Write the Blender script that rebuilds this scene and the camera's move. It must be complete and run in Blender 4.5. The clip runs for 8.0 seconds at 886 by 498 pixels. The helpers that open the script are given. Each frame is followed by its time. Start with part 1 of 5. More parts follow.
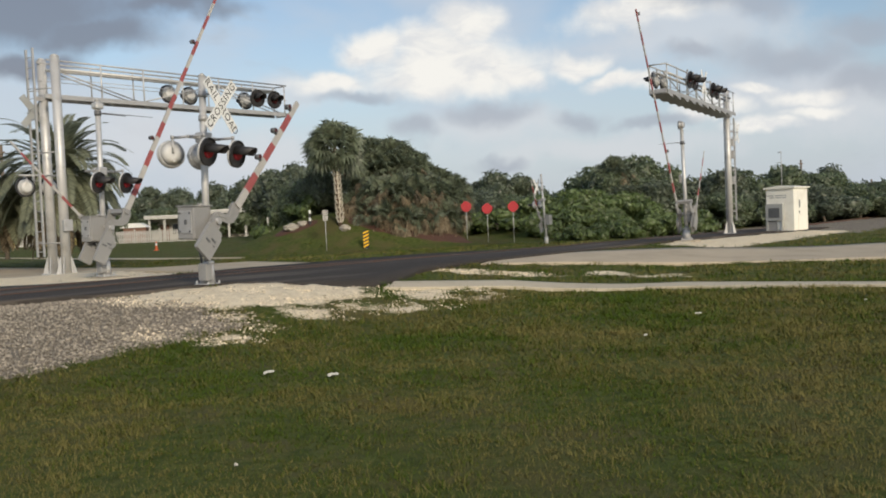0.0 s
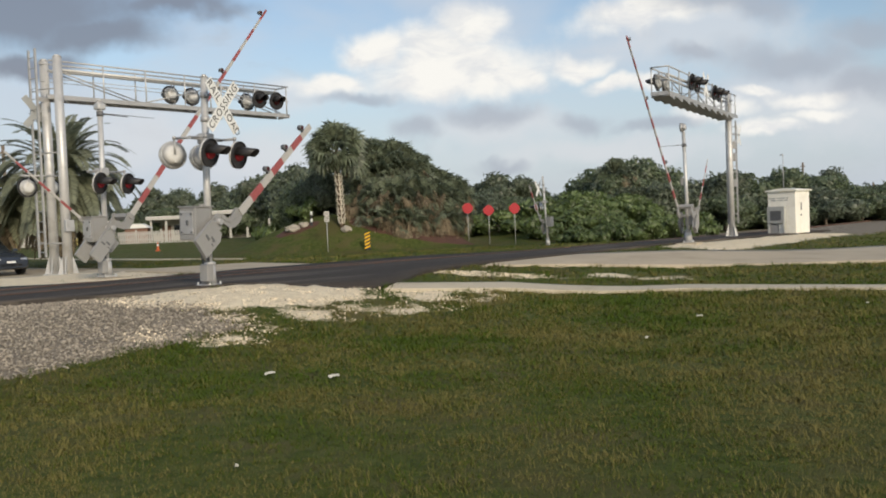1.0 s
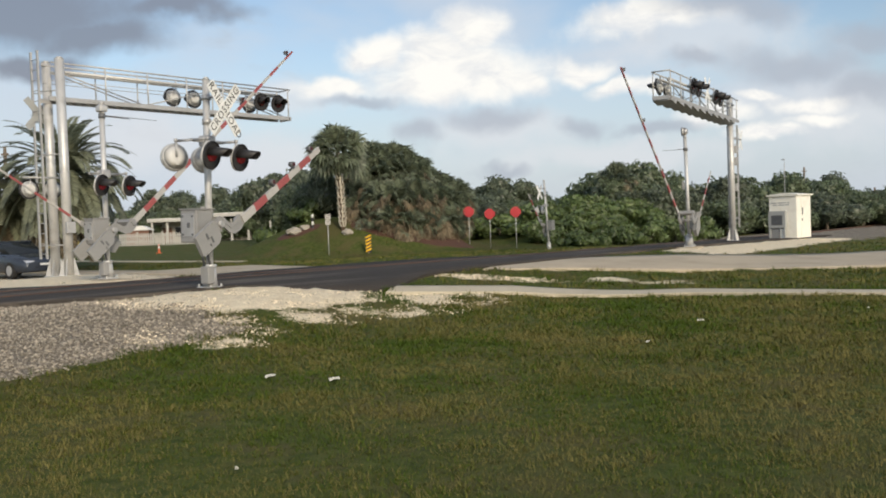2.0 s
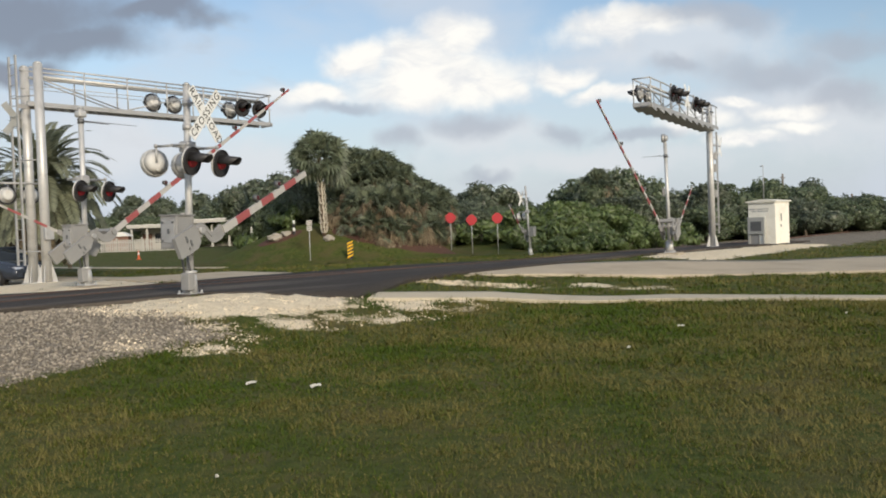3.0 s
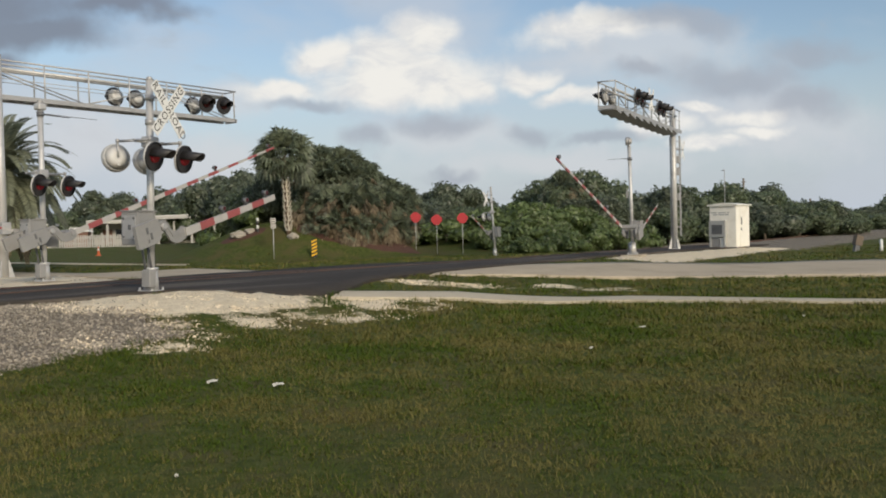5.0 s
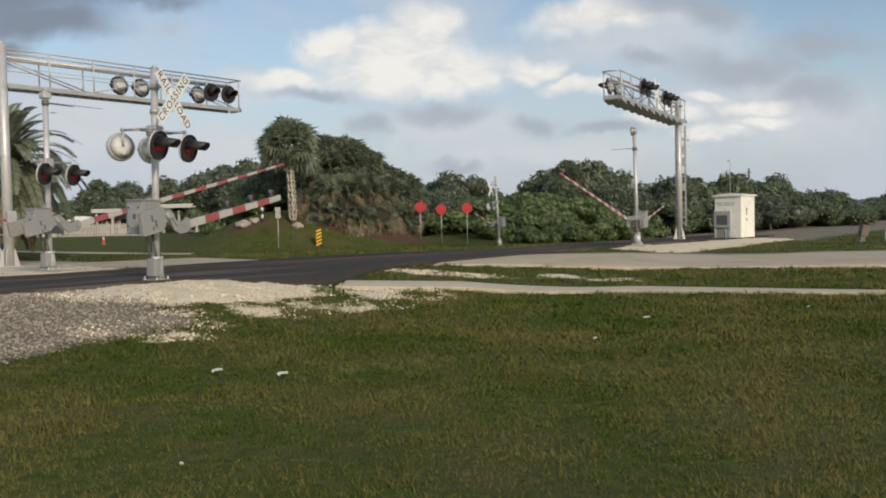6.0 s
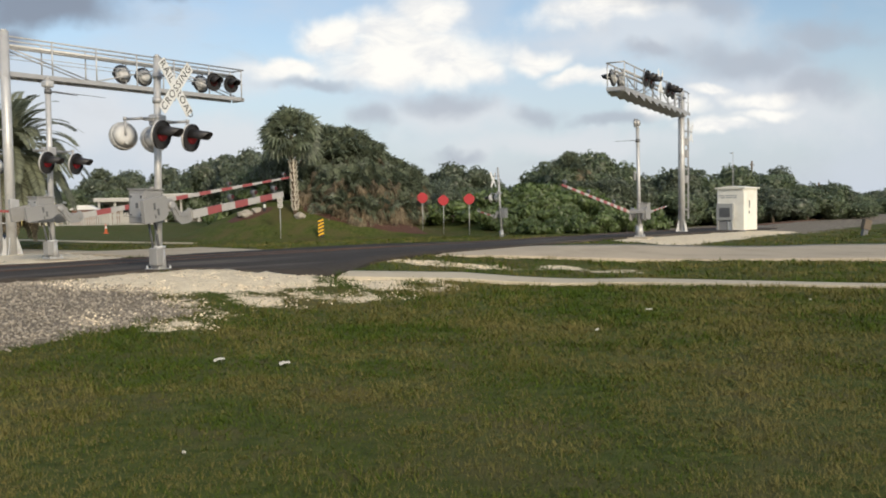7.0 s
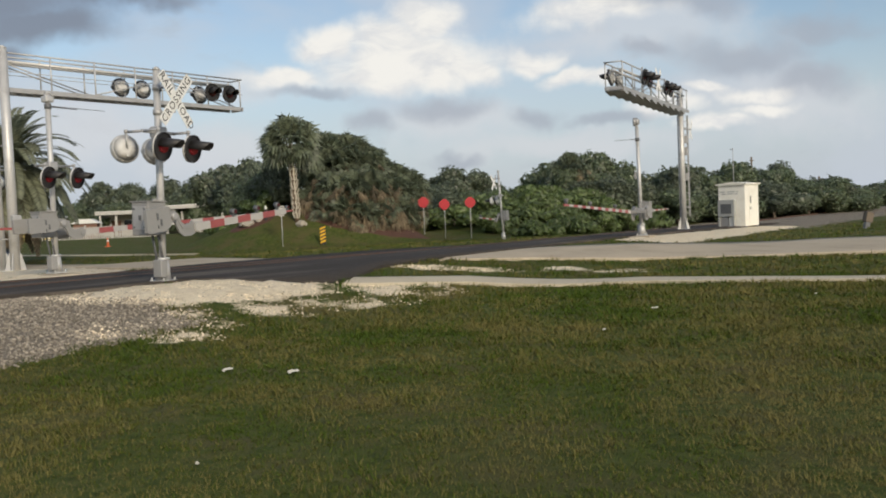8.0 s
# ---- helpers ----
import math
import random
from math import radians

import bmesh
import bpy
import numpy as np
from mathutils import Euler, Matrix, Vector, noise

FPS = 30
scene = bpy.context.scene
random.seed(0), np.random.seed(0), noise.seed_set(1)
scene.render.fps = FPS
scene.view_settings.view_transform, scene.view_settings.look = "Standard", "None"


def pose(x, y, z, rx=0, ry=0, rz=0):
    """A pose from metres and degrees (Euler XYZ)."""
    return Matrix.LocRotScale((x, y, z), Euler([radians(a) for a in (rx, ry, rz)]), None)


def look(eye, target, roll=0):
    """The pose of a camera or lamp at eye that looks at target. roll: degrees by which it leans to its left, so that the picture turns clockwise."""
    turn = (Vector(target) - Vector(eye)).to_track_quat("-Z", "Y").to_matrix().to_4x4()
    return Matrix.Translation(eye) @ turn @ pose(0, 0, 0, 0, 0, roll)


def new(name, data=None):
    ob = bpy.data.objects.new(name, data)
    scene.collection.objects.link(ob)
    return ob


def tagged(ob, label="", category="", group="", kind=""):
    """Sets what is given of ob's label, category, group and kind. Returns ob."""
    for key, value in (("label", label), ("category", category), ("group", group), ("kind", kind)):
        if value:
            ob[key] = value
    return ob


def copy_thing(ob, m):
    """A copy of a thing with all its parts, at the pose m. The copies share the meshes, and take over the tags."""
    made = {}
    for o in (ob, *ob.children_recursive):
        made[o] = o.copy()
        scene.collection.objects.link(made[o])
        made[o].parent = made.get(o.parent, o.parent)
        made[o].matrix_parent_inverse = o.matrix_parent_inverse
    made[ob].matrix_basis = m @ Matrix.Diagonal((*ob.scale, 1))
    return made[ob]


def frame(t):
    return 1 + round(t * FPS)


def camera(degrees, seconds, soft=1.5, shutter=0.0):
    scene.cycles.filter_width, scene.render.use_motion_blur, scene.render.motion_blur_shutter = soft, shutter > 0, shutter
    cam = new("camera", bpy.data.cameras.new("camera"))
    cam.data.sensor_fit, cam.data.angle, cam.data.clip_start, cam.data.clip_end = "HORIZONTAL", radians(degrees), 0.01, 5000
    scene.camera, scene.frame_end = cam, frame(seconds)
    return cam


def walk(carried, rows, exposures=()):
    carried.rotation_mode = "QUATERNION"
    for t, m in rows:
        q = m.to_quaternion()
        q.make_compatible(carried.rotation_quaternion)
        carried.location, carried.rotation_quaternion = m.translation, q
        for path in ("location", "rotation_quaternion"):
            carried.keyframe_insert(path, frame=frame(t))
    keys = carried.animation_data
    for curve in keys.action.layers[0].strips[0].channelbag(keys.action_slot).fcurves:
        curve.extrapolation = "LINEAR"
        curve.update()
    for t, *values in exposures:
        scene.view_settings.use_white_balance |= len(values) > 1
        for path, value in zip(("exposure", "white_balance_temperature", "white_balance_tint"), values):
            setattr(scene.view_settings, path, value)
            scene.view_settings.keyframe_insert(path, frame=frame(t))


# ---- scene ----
cam = camera(54.2, 8.0, soft=1.9)
EYE = 1.6
CAMERA_ROWS = [
    (0.0, 0.0, -2.1, 2.5, 0.0), (0.5, 0.045, -2.072, 2.565, 0.0), (1.0, 0.097, -1.989, 2.316, 0.0), (1.5, 0.221, -1.919, 2.097, 0.0),
    (3.0, -1.039, -1.409, 2.096, 0.0), (3.5, -2.74, -1.318, 1.906, 0.0), (4.0, -3.342, -1.216, 1.644, 0.0), (4.5, -3.437, -1.309, 1.453, 0.0),
    (6.0, -3.052, -2.175, 1.249, 0.0), (6.5, -2.863, -2.606, 1.141, 0.0), (7.0, -2.911, -2.773, 0.921, -0.005), (7.5, -2.999, -2.381, 1.187, -0.01),
    (8.0, -2.88, -2.5, 2.48, -0.045),
]
walk(cam, [(t, pose(x, 0, EYE, 90 + pitch, roll, yaw)) for t, yaw, pitch, roll, x in CAMERA_ROWS],
     exposures=[(0.0, 0.0), (0.5, 0.0), (1.0, 0.05), (1.5, 0.12), (3.0, 0.15), (3.5, 0.06), (4.0, -0.08), (4.5, -0.08), (6.0, -0.08), (6.5, 0.04), (7.0, 0.15), (7.5, 0.15), (8.0, -0.04)])
# ---- sky and sun ----
SUN_AZ, SUN_EL = radians(-66), radians(23)      # bearing from +x, anticlockwise; the sun stands behind the viewer's right shoulder


def make_world():
    world = bpy.data.worlds.new("sky")
    scene.world = world
    world.use_nodes = True
    nt = world.node_tree
    nt.nodes.clear()
    N, L = nt.nodes.new, nt.links.new

    def put(sock, v):
        if isinstance(v, (int, float)):
            sock.default_value = v
        elif isinstance(v, tuple):
            sock.default_value = v
        else:
            L(v, sock)

    def math_node(op, a, b=0.0, c=0.0, clamp=False):
        n = N("ShaderNodeMath")
        n.operation, n.use_clamp = op, clamp
        for i, v in enumerate((a, b, c)):
            put(n.inputs[i], v)
        return n.outputs[0]

    def ramp(v, lo, hi):
        n = N("ShaderNodeMapRange")
        n.interpolation_type = "SMOOTHSTEP"
        put(n.inputs[0], v)
        put(n.inputs[1], lo)
        put(n.inputs[2], hi)
        return n.outputs[0]

    def mix(f, a, b):
        n = N("ShaderNodeMix")
        n.data_type = "RGBA"
        put(n.inputs[0], f)
        put(n.inputs[6], a)
        put(n.inputs[7], b)
        return n.outputs[2]

    tc = N("ShaderNodeTexCoord")
    sep = N("ShaderNodeSeparateXYZ")
    L(tc.outputs["Generated"], sep.inputs[0])
    sx, sy, sz = sep.outputs
    # cloud layer coordinates: bearing and elevation as slopes
    ahead = math_node("MAXIMUM", math_node("ABSOLUTE", sy), 0.12)
    u = math_node("DIVIDE", sx, ahead)
    v = math_node("DIVIDE", sz, ahead)
    uv = N("ShaderNodeCombineXYZ")
    L(u, uv.inputs[0])
    L(v, uv.inputs[1])
    L(math_node("MULTIPLY", math_node("LESS_THAN", sy, 0.0), 7.0), uv.inputs[2])

    def noise_node(scale, detail, rough, vec=None, dist=0.0):
        n = N("ShaderNodeTexNoise")
        L(vec or uv.outputs[0], n.inputs["Vector"])
        n.inputs["Scale"].default_value, n.inputs["Detail"].default_value = scale, detail
        n.inputs["Roughness"].default_value, n.inputs["Distortion"].default_value = rough, dist
        return n.outputs[0]

    flat = N("ShaderNodeMapping")
    flat.inputs["Scale"].default_value = (1.0, 2.1, 1.0)
    L(uv.outputs[0], flat.inputs[0])
    edge = noise_node(24.0, 7.0, 0.62)
    edge = math_node("SUBTRACT", edge, 0.5)
    broad = noise_node(2.6, 5.0, 0.5, flat.outputs[0], 0.3)
    fine = noise_node(7.0, 6.0, 0.58, flat.outputs[0], 0.4)

    shift = N("ShaderNodeTexNoise")
    L(uv.outputs[0], shift.inputs["Vector"])
    shift.inputs["Scale"].default_value, shift.inputs["Detail"].default_value, shift.inputs["Roughness"].default_value = 11.0, 4.0, 0.5
    parts = N("ShaderNodeSeparateColor")
    L(shift.outputs[1], parts.inputs[0])
    wu = math_node("ADD", u, math_node("MULTIPLY", math_node("SUBTRACT", parts.outputs[0], 0.5), 0.10))
    wv = math_node("ADD", v, math_node("MULTIPLY", math_node("SUBTRACT", parts.outputs[1], 0.5), 0.07))

    def puff(cu, cv, ru, rv):
        a = math_node("DIVIDE", math_node("SUBTRACT", wu, cu), ru)
        b = math_node("DIVIDE", math_node("SUBTRACT", wv, cv), rv)
        d = math_node("SQRT", math_node("ADD", math_node("MULTIPLY", a, a), math_node("MULTIPLY", b, b)))
        return math_node("SUBTRACT", 1.0, d)

    def heap(puffs, rough, lo=0.0, hi=0.35):
        top = None
        for p in puffs:
            q = puff(*p)
            top = q if top is None else math_node("SMOOTH_MAX", top, q, 0.25)
        return ramp(math_node("ADD", top, math_node("MULTIPLY", edge, rough)), lo, hi)

    sky = N("ShaderNodeTexSky")
    sky.sky_type, sky.sun_disc = "NISHITA", False
    sky.sun_elevation, sky.sun_rotation = SUN_EL, math.pi / 2 - SUN_AZ
    sky.air_density, sky.dust_density, sky.ozone_density = 1.0, 1.6, 1.0
    base = N("ShaderNodeVectorMath")
    base.operation = "SCALE"
    L(sky.outputs[0], base.inputs[0])
    base.inputs["Scale"].default_value = SKY_GAIN
    colour = base.outputs[0]
    # thin veil low down, then broken cloud, heaped white cloud, and grey undersides
    veil = math_node("MULTIPLY", ramp(v, 0.26, 0.02), 0.8)
    colour = mix(veil, colour, (0.58, 0.645, 0.73, 1))
    colour = mix(math_node("MULTIPLY", ramp(broad, 0.42, 0.62), 0.75), colour, (0.60, 0.655, 0.735, 1))
    colour = mix(math_node("MULTIPLY", ramp(fine, 0.55, 0.75), 0.5), colour, (0.47, 0.52, 0.58, 1))
    pale = heap(PALE_PUFFS, 0.8, -0.2, 0.8)
    colour = mix(math_node("MULTIPLY", pale, 0.7), colour, (0.72, 0.74, 0.77, 1))
    white = heap(WHITE_PUFFS, 0.55, -0.15, 0.65)
    lump = noise_node(16.0, 6.0, 0.6, flat.outputs[0], 0.6)
    colour = mix(white, colour, mix(ramp(lump, 0.40, 0.68), (0.98, 0.96, 0.91, 1), (0.80, 0.81, 0.82, 1)))
    grey = heap(GREY_PUFFS, 0.7, -0.3, 0.8)
    colour = mix(math_node("MULTIPLY", grey, 0.72), colour, (0.42, 0.46, 0.53, 1))
    dark = heap(DARK_PUFFS, 0.4, -0.4, 0.6)
    colour = mix(math_node("MULTIPLY", dark, 0.85), colour, (0.225, 0.245, 0.30, 1))
    # below the horizon: dull ground
    colour = mix(ramp(sz, -0.01, -0.05), colour, (0.10, 0.11, 0.08, 1))
    bg = N("ShaderNodeBackground")
    L(colour, bg.inputs[0])
    bg.inputs[1].default_value = SKY_STRENGTH
    out = N("ShaderNodeOutputWorld")
    L(bg.outputs[0], out.inputs[0])


SKY_GAIN, SKY_STRENGTH = 0.14, 0.94
# clouds: bearing and height as slopes, then half width and half height
WHITE_PUFFS = [(0.31, 0.108, 0.05, 0.016), (0.42, 0.118, 0.06, 0.014), (0.365, 0.130, 0.03, 0.010), (0.02, 0.172, 0.135, 0.036), (0.006, 0.19, 0.10, 0.035), (0.035, 0.222, 0.05, 0.035), (-0.075, 0.195, 0.045, 0.028), (0.085, 0.158, 0.045, 0.025), (0.0, 0.158, 0.11, 0.025),
               (-0.125, 0.158, 0.05, 0.018), (0.165, 0.170, 0.05, 0.018), (0.215, 0.146, 0.04, 0.014), (0.372, 0.086, 0.045, 0.014), (0.24, 0.225, 0.10, 0.025), (0.43, 0.10, 0.05, 0.010)]
PALE_PUFFS = [(-0.16, 0.15, 0.07, 0.03), (0.30, 0.20, 0.16, 0.05), (-0.34, 0.115, 0.11, 0.05), (0.45, 0.11, 0.15, 0.05), (0.06, 0.10, 0.12, 0.03), (-0.2, 0.08, 0.12, 0.03), (0.2, 0.07, 0.2, 0.02)]
GREY_PUFFS = [(-0.027, 0.102, 0.030, 0.020), (0.054, 0.114, 0.055, 0.020), (0.160, 0.103, 0.035, 0.014), (0.072, 0.060, 0.04, 0.008), (-0.10, 0.138, 0.05, 0.010),
              (0.41, 0.172, 0.10, 0.028), (0.33, 0.235, 0.10, 0.02), (0.49, 0.137, 0.06, 0.028), (0.30, 0.172, 0.05, 0.012), (0.50, 0.20, 0.07, 0.02), (0.25, 0.095, 0.06, 0.008)]
DARK_PUFFS = [(-0.50, 0.262, 0.20, 0.045), (-0.40, 0.232, 0.09, 0.025), (-0.30, 0.258, 0.08, 0.015), (-0.47, 0.20, 0.07, 0.018)]
make_world()
sun = new("sun", bpy.data.lights.new("sun", "SUN"))
sun.data.energy, sun.data.angle, sun.data.color = 2.7, radians(11), (1.0, 0.87, 0.68)
sun.matrix_world = look((0, 0, 30), (-math.cos(SUN_AZ) * 30 * math.cos(SUN_EL), -math.sin(SUN_AZ) * 30 * math.cos(SUN_EL), 30 - 30 * math.sin(SUN_EL)))
# ---- materials ----
def material(name, rgb, rough=0.7, metal=0.0, vary=0.25, scale=6.0, fine=60.0, bump=0.2, stain=None, stain_amount=0.5, stain_scale=2.0, random_tint=0.0, spec=0.4, leaf=False, streaks=None):
    """A surface with a base colour, broad and fine variation, stains of another colour, and relief."""
    mat = bpy.data.materials.new(name)
    mat.use_nodes = True
    nt = mat.node_tree
    N, L = nt.nodes.new, nt.links.new
    bsdf = nt.nodes["Principled BSDF"]
    tc = N("ShaderNodeTexCoord")

    def noise_node(s, detail=4.0, r=0.55):
        n = N("ShaderNodeTexNoise")
        L(tc.outputs["Object"], n.inputs["Vector"])
        n.inputs["Scale"].default_value, n.inputs["Detail"].default_value, n.inputs["Roughness"].default_value = s, detail, r
        return n.outputs[0]

    big, small = noise_node(scale), noise_node(fine, 3.0)
    tone = N("ShaderNodeMath")
    tone.operation = "MULTIPLY_ADD"
    L(big, tone.inputs[0])
    tone.inputs[1].default_value = vary * 2
    tone.inputs[2].default_value = 1 - vary
    tone2 = N("ShaderNodeMath")
    tone2.operation = "MULTIPLY_ADD"
    L(small, tone2.inputs[0])
    tone2.inputs[1].default_value = vary * 1.4
    tone2.inputs[2].default_value = 1 - vary * 0.7
    both = N("ShaderNodeMath")
    both.operation = "MULTIPLY"
    L(tone.outputs[0], both.inputs[0])
    L(tone2.outputs[0], both.inputs[1])
    last = both.outputs[0]
    if random_tint:
        info = N("ShaderNodeNewGeometry")
        r = N("ShaderNodeMath")
        r.operation = "MULTIPLY_ADD"
        L(info.outputs["Random Per Island"], r.inputs[0])
        r.inputs[1].default_value, r.inputs[2].default_value = random_tint * 2, 1 - random_tint
        m = N("ShaderNodeMath")
        m.operation = "MULTIPLY"
        L(last, m.inputs[0])
        L(r.outputs[0], m.inputs[1])
        last = m.outputs[0]
    col = N("ShaderNodeVectorMath")
    col.operation = "SCALE"
    col.inputs[0].default_value = rgb[:3]
    L(last, col.inputs["Scale"])
    colour = col.outputs[0]
    if stain:
        f = N("ShaderNodeMapRange")
        f.interpolation_type = "SMOOTHSTEP"
        patch = noise_node(stain_scale, 7.0, 0.65)
        if streaks:
            # drawn out along one bearing, as wheels wear a road
            drawn = N("ShaderNodeMapping")
            drawn.vector_type = "TEXTURE"
            drawn.inputs["Rotation"].default_value = (0, 0, radians(streaks[0]))
            drawn.inputs["Scale"].default_value = (streaks[1], streaks[2], 1)
            L(tc.outputs["Object"], drawn.inputs[0])
            L(drawn.outputs[0], patch.node.inputs["Vector"])
        L(patch, f.inputs[0])
        f.inputs[1].default_value, f.inputs[2].default_value, f.inputs[4].default_value = 0.48, 0.68, stain_amount
        mx = N("ShaderNodeMix")
        mx.data_type = "RGBA"
        L(f.outputs[0], mx.inputs[0])
        L(colour, mx.inputs[6])
        mx.inputs[7].default_value = (*stain, 1)
        colour = mx.outputs[2]
    L(colour, bsdf.inputs["Base Color"])
    bsdf.inputs["Roughness"].default_value, bsdf.inputs["Metallic"].default_value = rough, metal
    bsdf.inputs["Specular IOR Level"].default_value = spec
    if leaf:
        # light shines through thin leaves
        glow, both_ = N("ShaderNodeBsdfTranslucent"), N("ShaderNodeMixShader")
        L(colour, glow.inputs[0])
        both_.inputs[0].default_value = 0.45
        L(bsdf.outputs[0], both_.inputs[1])
        L(glow.outputs[0], both_.inputs[2])
        L(both_.outputs[0], nt.nodes["Material Output"].inputs[0])
    if bump:
        b = N("ShaderNodeBump")
        b.inputs["Strength"].default_value, b.inputs["Distance"].default_value = bump, 0.02
        L(small, b.inputs["Height"])
        L(b.outputs[0], bsdf.inputs["Normal"])
    return mat


ALUMINIUM = material("aluminium_paint", (0.54, 0.54, 0.53), 0.45, 0.35, 0.12, 3, 40, 0.05, (0.35, 0.34, 0.32), 0.5, 2.5)
GALV = material("galvanised_steel", (0.43, 0.43, 0.43), 0.5, 0.4, 0.15, 4, 50, 0.05, (0.30, 0.29, 0.27), 0.4, 3)
GREY_BOX = material("grey_painted_casting", (0.29, 0.29, 0.285), 0.55, 0.15, 0.12, 4, 30, 0.06, (0.25, 0.24, 0.22), 0.5, 4)
DARK_STEEL = material("dark_steel", (0.14, 0.145, 0.15), 0.5, 0.3, 0.2, 4, 40, 0.05)
BLACK = material("black_paint", (0.032, 0.031, 0.032), 0.5, 0.0, 0.2, 5, 40, 0.04)
LAMP_BACK = material("weathered_white_paint", (0.58, 0.58, 0.56), 0.5, 0.0, 0.10, 6, 40, 0.04, (0.40, 0.36, 0.30), 0.55, 4)
WHITE = material("white_sign_face", (0.74, 0.75, 0.74), 0.45, 0.0, 0.08, 4, 30, 0.02, (0.55, 0.52, 0.45), 0.4, 3)
LETTER = material("black_lettering", (0.03, 0.03, 0.03), 0.5, 0, 0.1, 4, 30, 0)
RED = material("red_reflective", (0.42, 0.035, 0.042), 0.4, 0, 0.12, 5, 40, 0.02)
ARM_RED = material("faded_red_band", (0.31, 0.085, 0.085), 0.5, 0, 0.15, 5, 40, 0.02)
ARM_WHITE = material("faded_white_band", (0.42, 0.41, 0.39), 0.5, 0, 0.12, 5, 40, 0.02)
LENS = material("dark_red_lens", (0.10, 0.011, 0.014), 0.12, 0, 0.1, 5, 40, 0)
BEIGE_ROAD = material("old_concrete_road", (0.45, 0.385, 0.29), 0.9, 0, 0.12, 0.7, 25, 0.25, (0.30, 0.255, 0.19), 0.5, 0.5, spec=0.15)
WALK = material("concrete_path", (0.5, 0.445, 0.34), 0.9, 0, 0.12, 1.2, 25, 0.25, (0.32, 0.275, 0.19), 0.5, 1.2, spec=0.15)
ASPHALT = material("dark_asphalt", (0.052, 0.046, 0.041), 0.85, 0, 0.2, 0.9, 70, 0.4, (0.15, 0.13, 0.11), 0.9, 1.0, spec=0.12, streaks=(48, 9.0, 0.8))
RUST = material("rusty_rail", (0.12, 0.07, 0.05), 0.65, 0.4, 0.25, 3, 40, 0.1)
HUT = material("cream_painted_steel", (0.8, 0.785, 0.71), 0.5, 0, 0.06, 2, 30, 0.03, (0.60, 0.56, 0.46), 0.35, 1.5)
YELLOW = material("yellow_reflective", (0.85, 0.5, 0.02), 0.4, 0, 0.08, 5, 40, 0)
SIGN_BACK = material("bare_aluminium_sheet", (0.42, 0.43, 0.42), 0.45, 0.5, 0.12, 4, 30, 0.03)
LEAF_A = material("broad_leaves", (0.14, 0.18, 0.095), 0.42, 0, 0.2, 0.5, 6, 0, None, 0, 1, 0.45, 0.9, True)
LEAF_V = material("bright_leaves", (0.145, 0.2, 0.068), 0.42, 0, 0.2, 0.5, 6, 0, None, 0, 1, 0.45, 0.9, True)
LEAF_B = material("dark_leaves", (0.135, 0.165, 0.105), 0.42, 0, 0.2, 0.4, 6, 0, None, 0, 1, 0.45, 0.9, True)
LEAF_PALM = material("palmetto_leaves", (0.165, 0.195, 0.125), 0.52, 0, 0.2, 0.5, 6, 0, None, 0, 1, 0.45, 0.9, True)
LEAF_DRY = material("dry_palm_leaves", (0.23, 0.185, 0.12), 0.8, 0, 0.25, 0.5, 6, 0, None, 0, 1, 0.45, 0.55, True)
LEAF_DATE = material("date_palm_leaves", (0.22, 0.235, 0.155), 0.5, 0, 0.2, 0.5, 6, 0, None, 0, 1, 0.35, 0.55, True)
BARK = material("grey_bark", (0.20, 0.165, 0.13), 0.9, 0, 0.3, 3, 25, 0.5)
PALM_BARK = material("pale_palm_boots", (0.58, 0.53, 0.44), 0.9, 0, 0.3, 4, 25, 0.5)
PALM_FIBRE = material("brown_palm_fibre", (0.14, 0.10, 0.07), 0.9, 0, 0.3, 4, 25, 0.5)
BRICK_RED = material("red_mulch", (0.085, 0.042, 0.03), 0.95, 0, 0.3, 3, 30, 0.5)
ROCK = material("pale_boulder", (0.36, 0.33, 0.28), 0.9, 0, 0.25, 2, 20, 0.5, (0.25, 0.22, 0.18), 0.6, 3)
STUCCO = material("pale_stucco", (0.42, 0.39, 0.34), 0.9, 0, 0.06, 1, 30, 0.2)
YELLOW_WALL = material("yellow_stucco", (0.62, 0.52, 0.20), 0.9, 0, 0.06, 1, 30, 0.2)
ROOF_WHITE = material("white_flat_roofing", (0.70, 0.70, 0.67), 0.8, 0, 0.08, 1, 20, 0.1, (0.5, 0.48, 0.44), 0.4, 0.8)
ROOF_TAN = material("brown_roof_shingle", (0.28, 0.22, 0.17), 0.9, 0, 0.15, 2, 20, 0.3)
FENCE = material("weathered_white_fence", (0.44, 0.43, 0.40), 0.7, 0, 0.1, 2, 20, 0.1, (0.42, 0.40, 0.36), 0.4, 1.5)
WINDOW = material("dark_window_glass", (0.02, 0.024, 0.028), 0.08, 0, 0.1, 1, 10, 0)
# brown of shed and doors; on the carport wall it imitates shade
SHADE_WALL = material("brown_boards_and_carport_shade", (0.20, 0.11, 0.08), 0.9, 0, 0.15, 1, 20, 0.2)
ORANGE = material("orange_cone_rubber", (0.62, 0.16, 0.07), 0.6, 0, 0.08, 4, 30, 0.02)
CAR_PAINT = material("dark_blue_grey_car_paint", (0.045, 0.055, 0.075), 0.22, 0.3, 0.05, 2, 20, 0, spec=0.6)
TYRE = material("tyre_rubber", (0.02, 0.02, 0.02), 0.85, 0, 0.1, 5, 40, 0.1)
HEADLAMP = material("clear_headlamp", (0.55, 0.56, 0.58), 0.1, 0.5, 0.05, 4, 30, 0)
AC_GREY = material("grey_air_conditioner", (0.36, 0.37, 0.36), 0.55, 0.1, 0.08, 3, 30, 0.03)
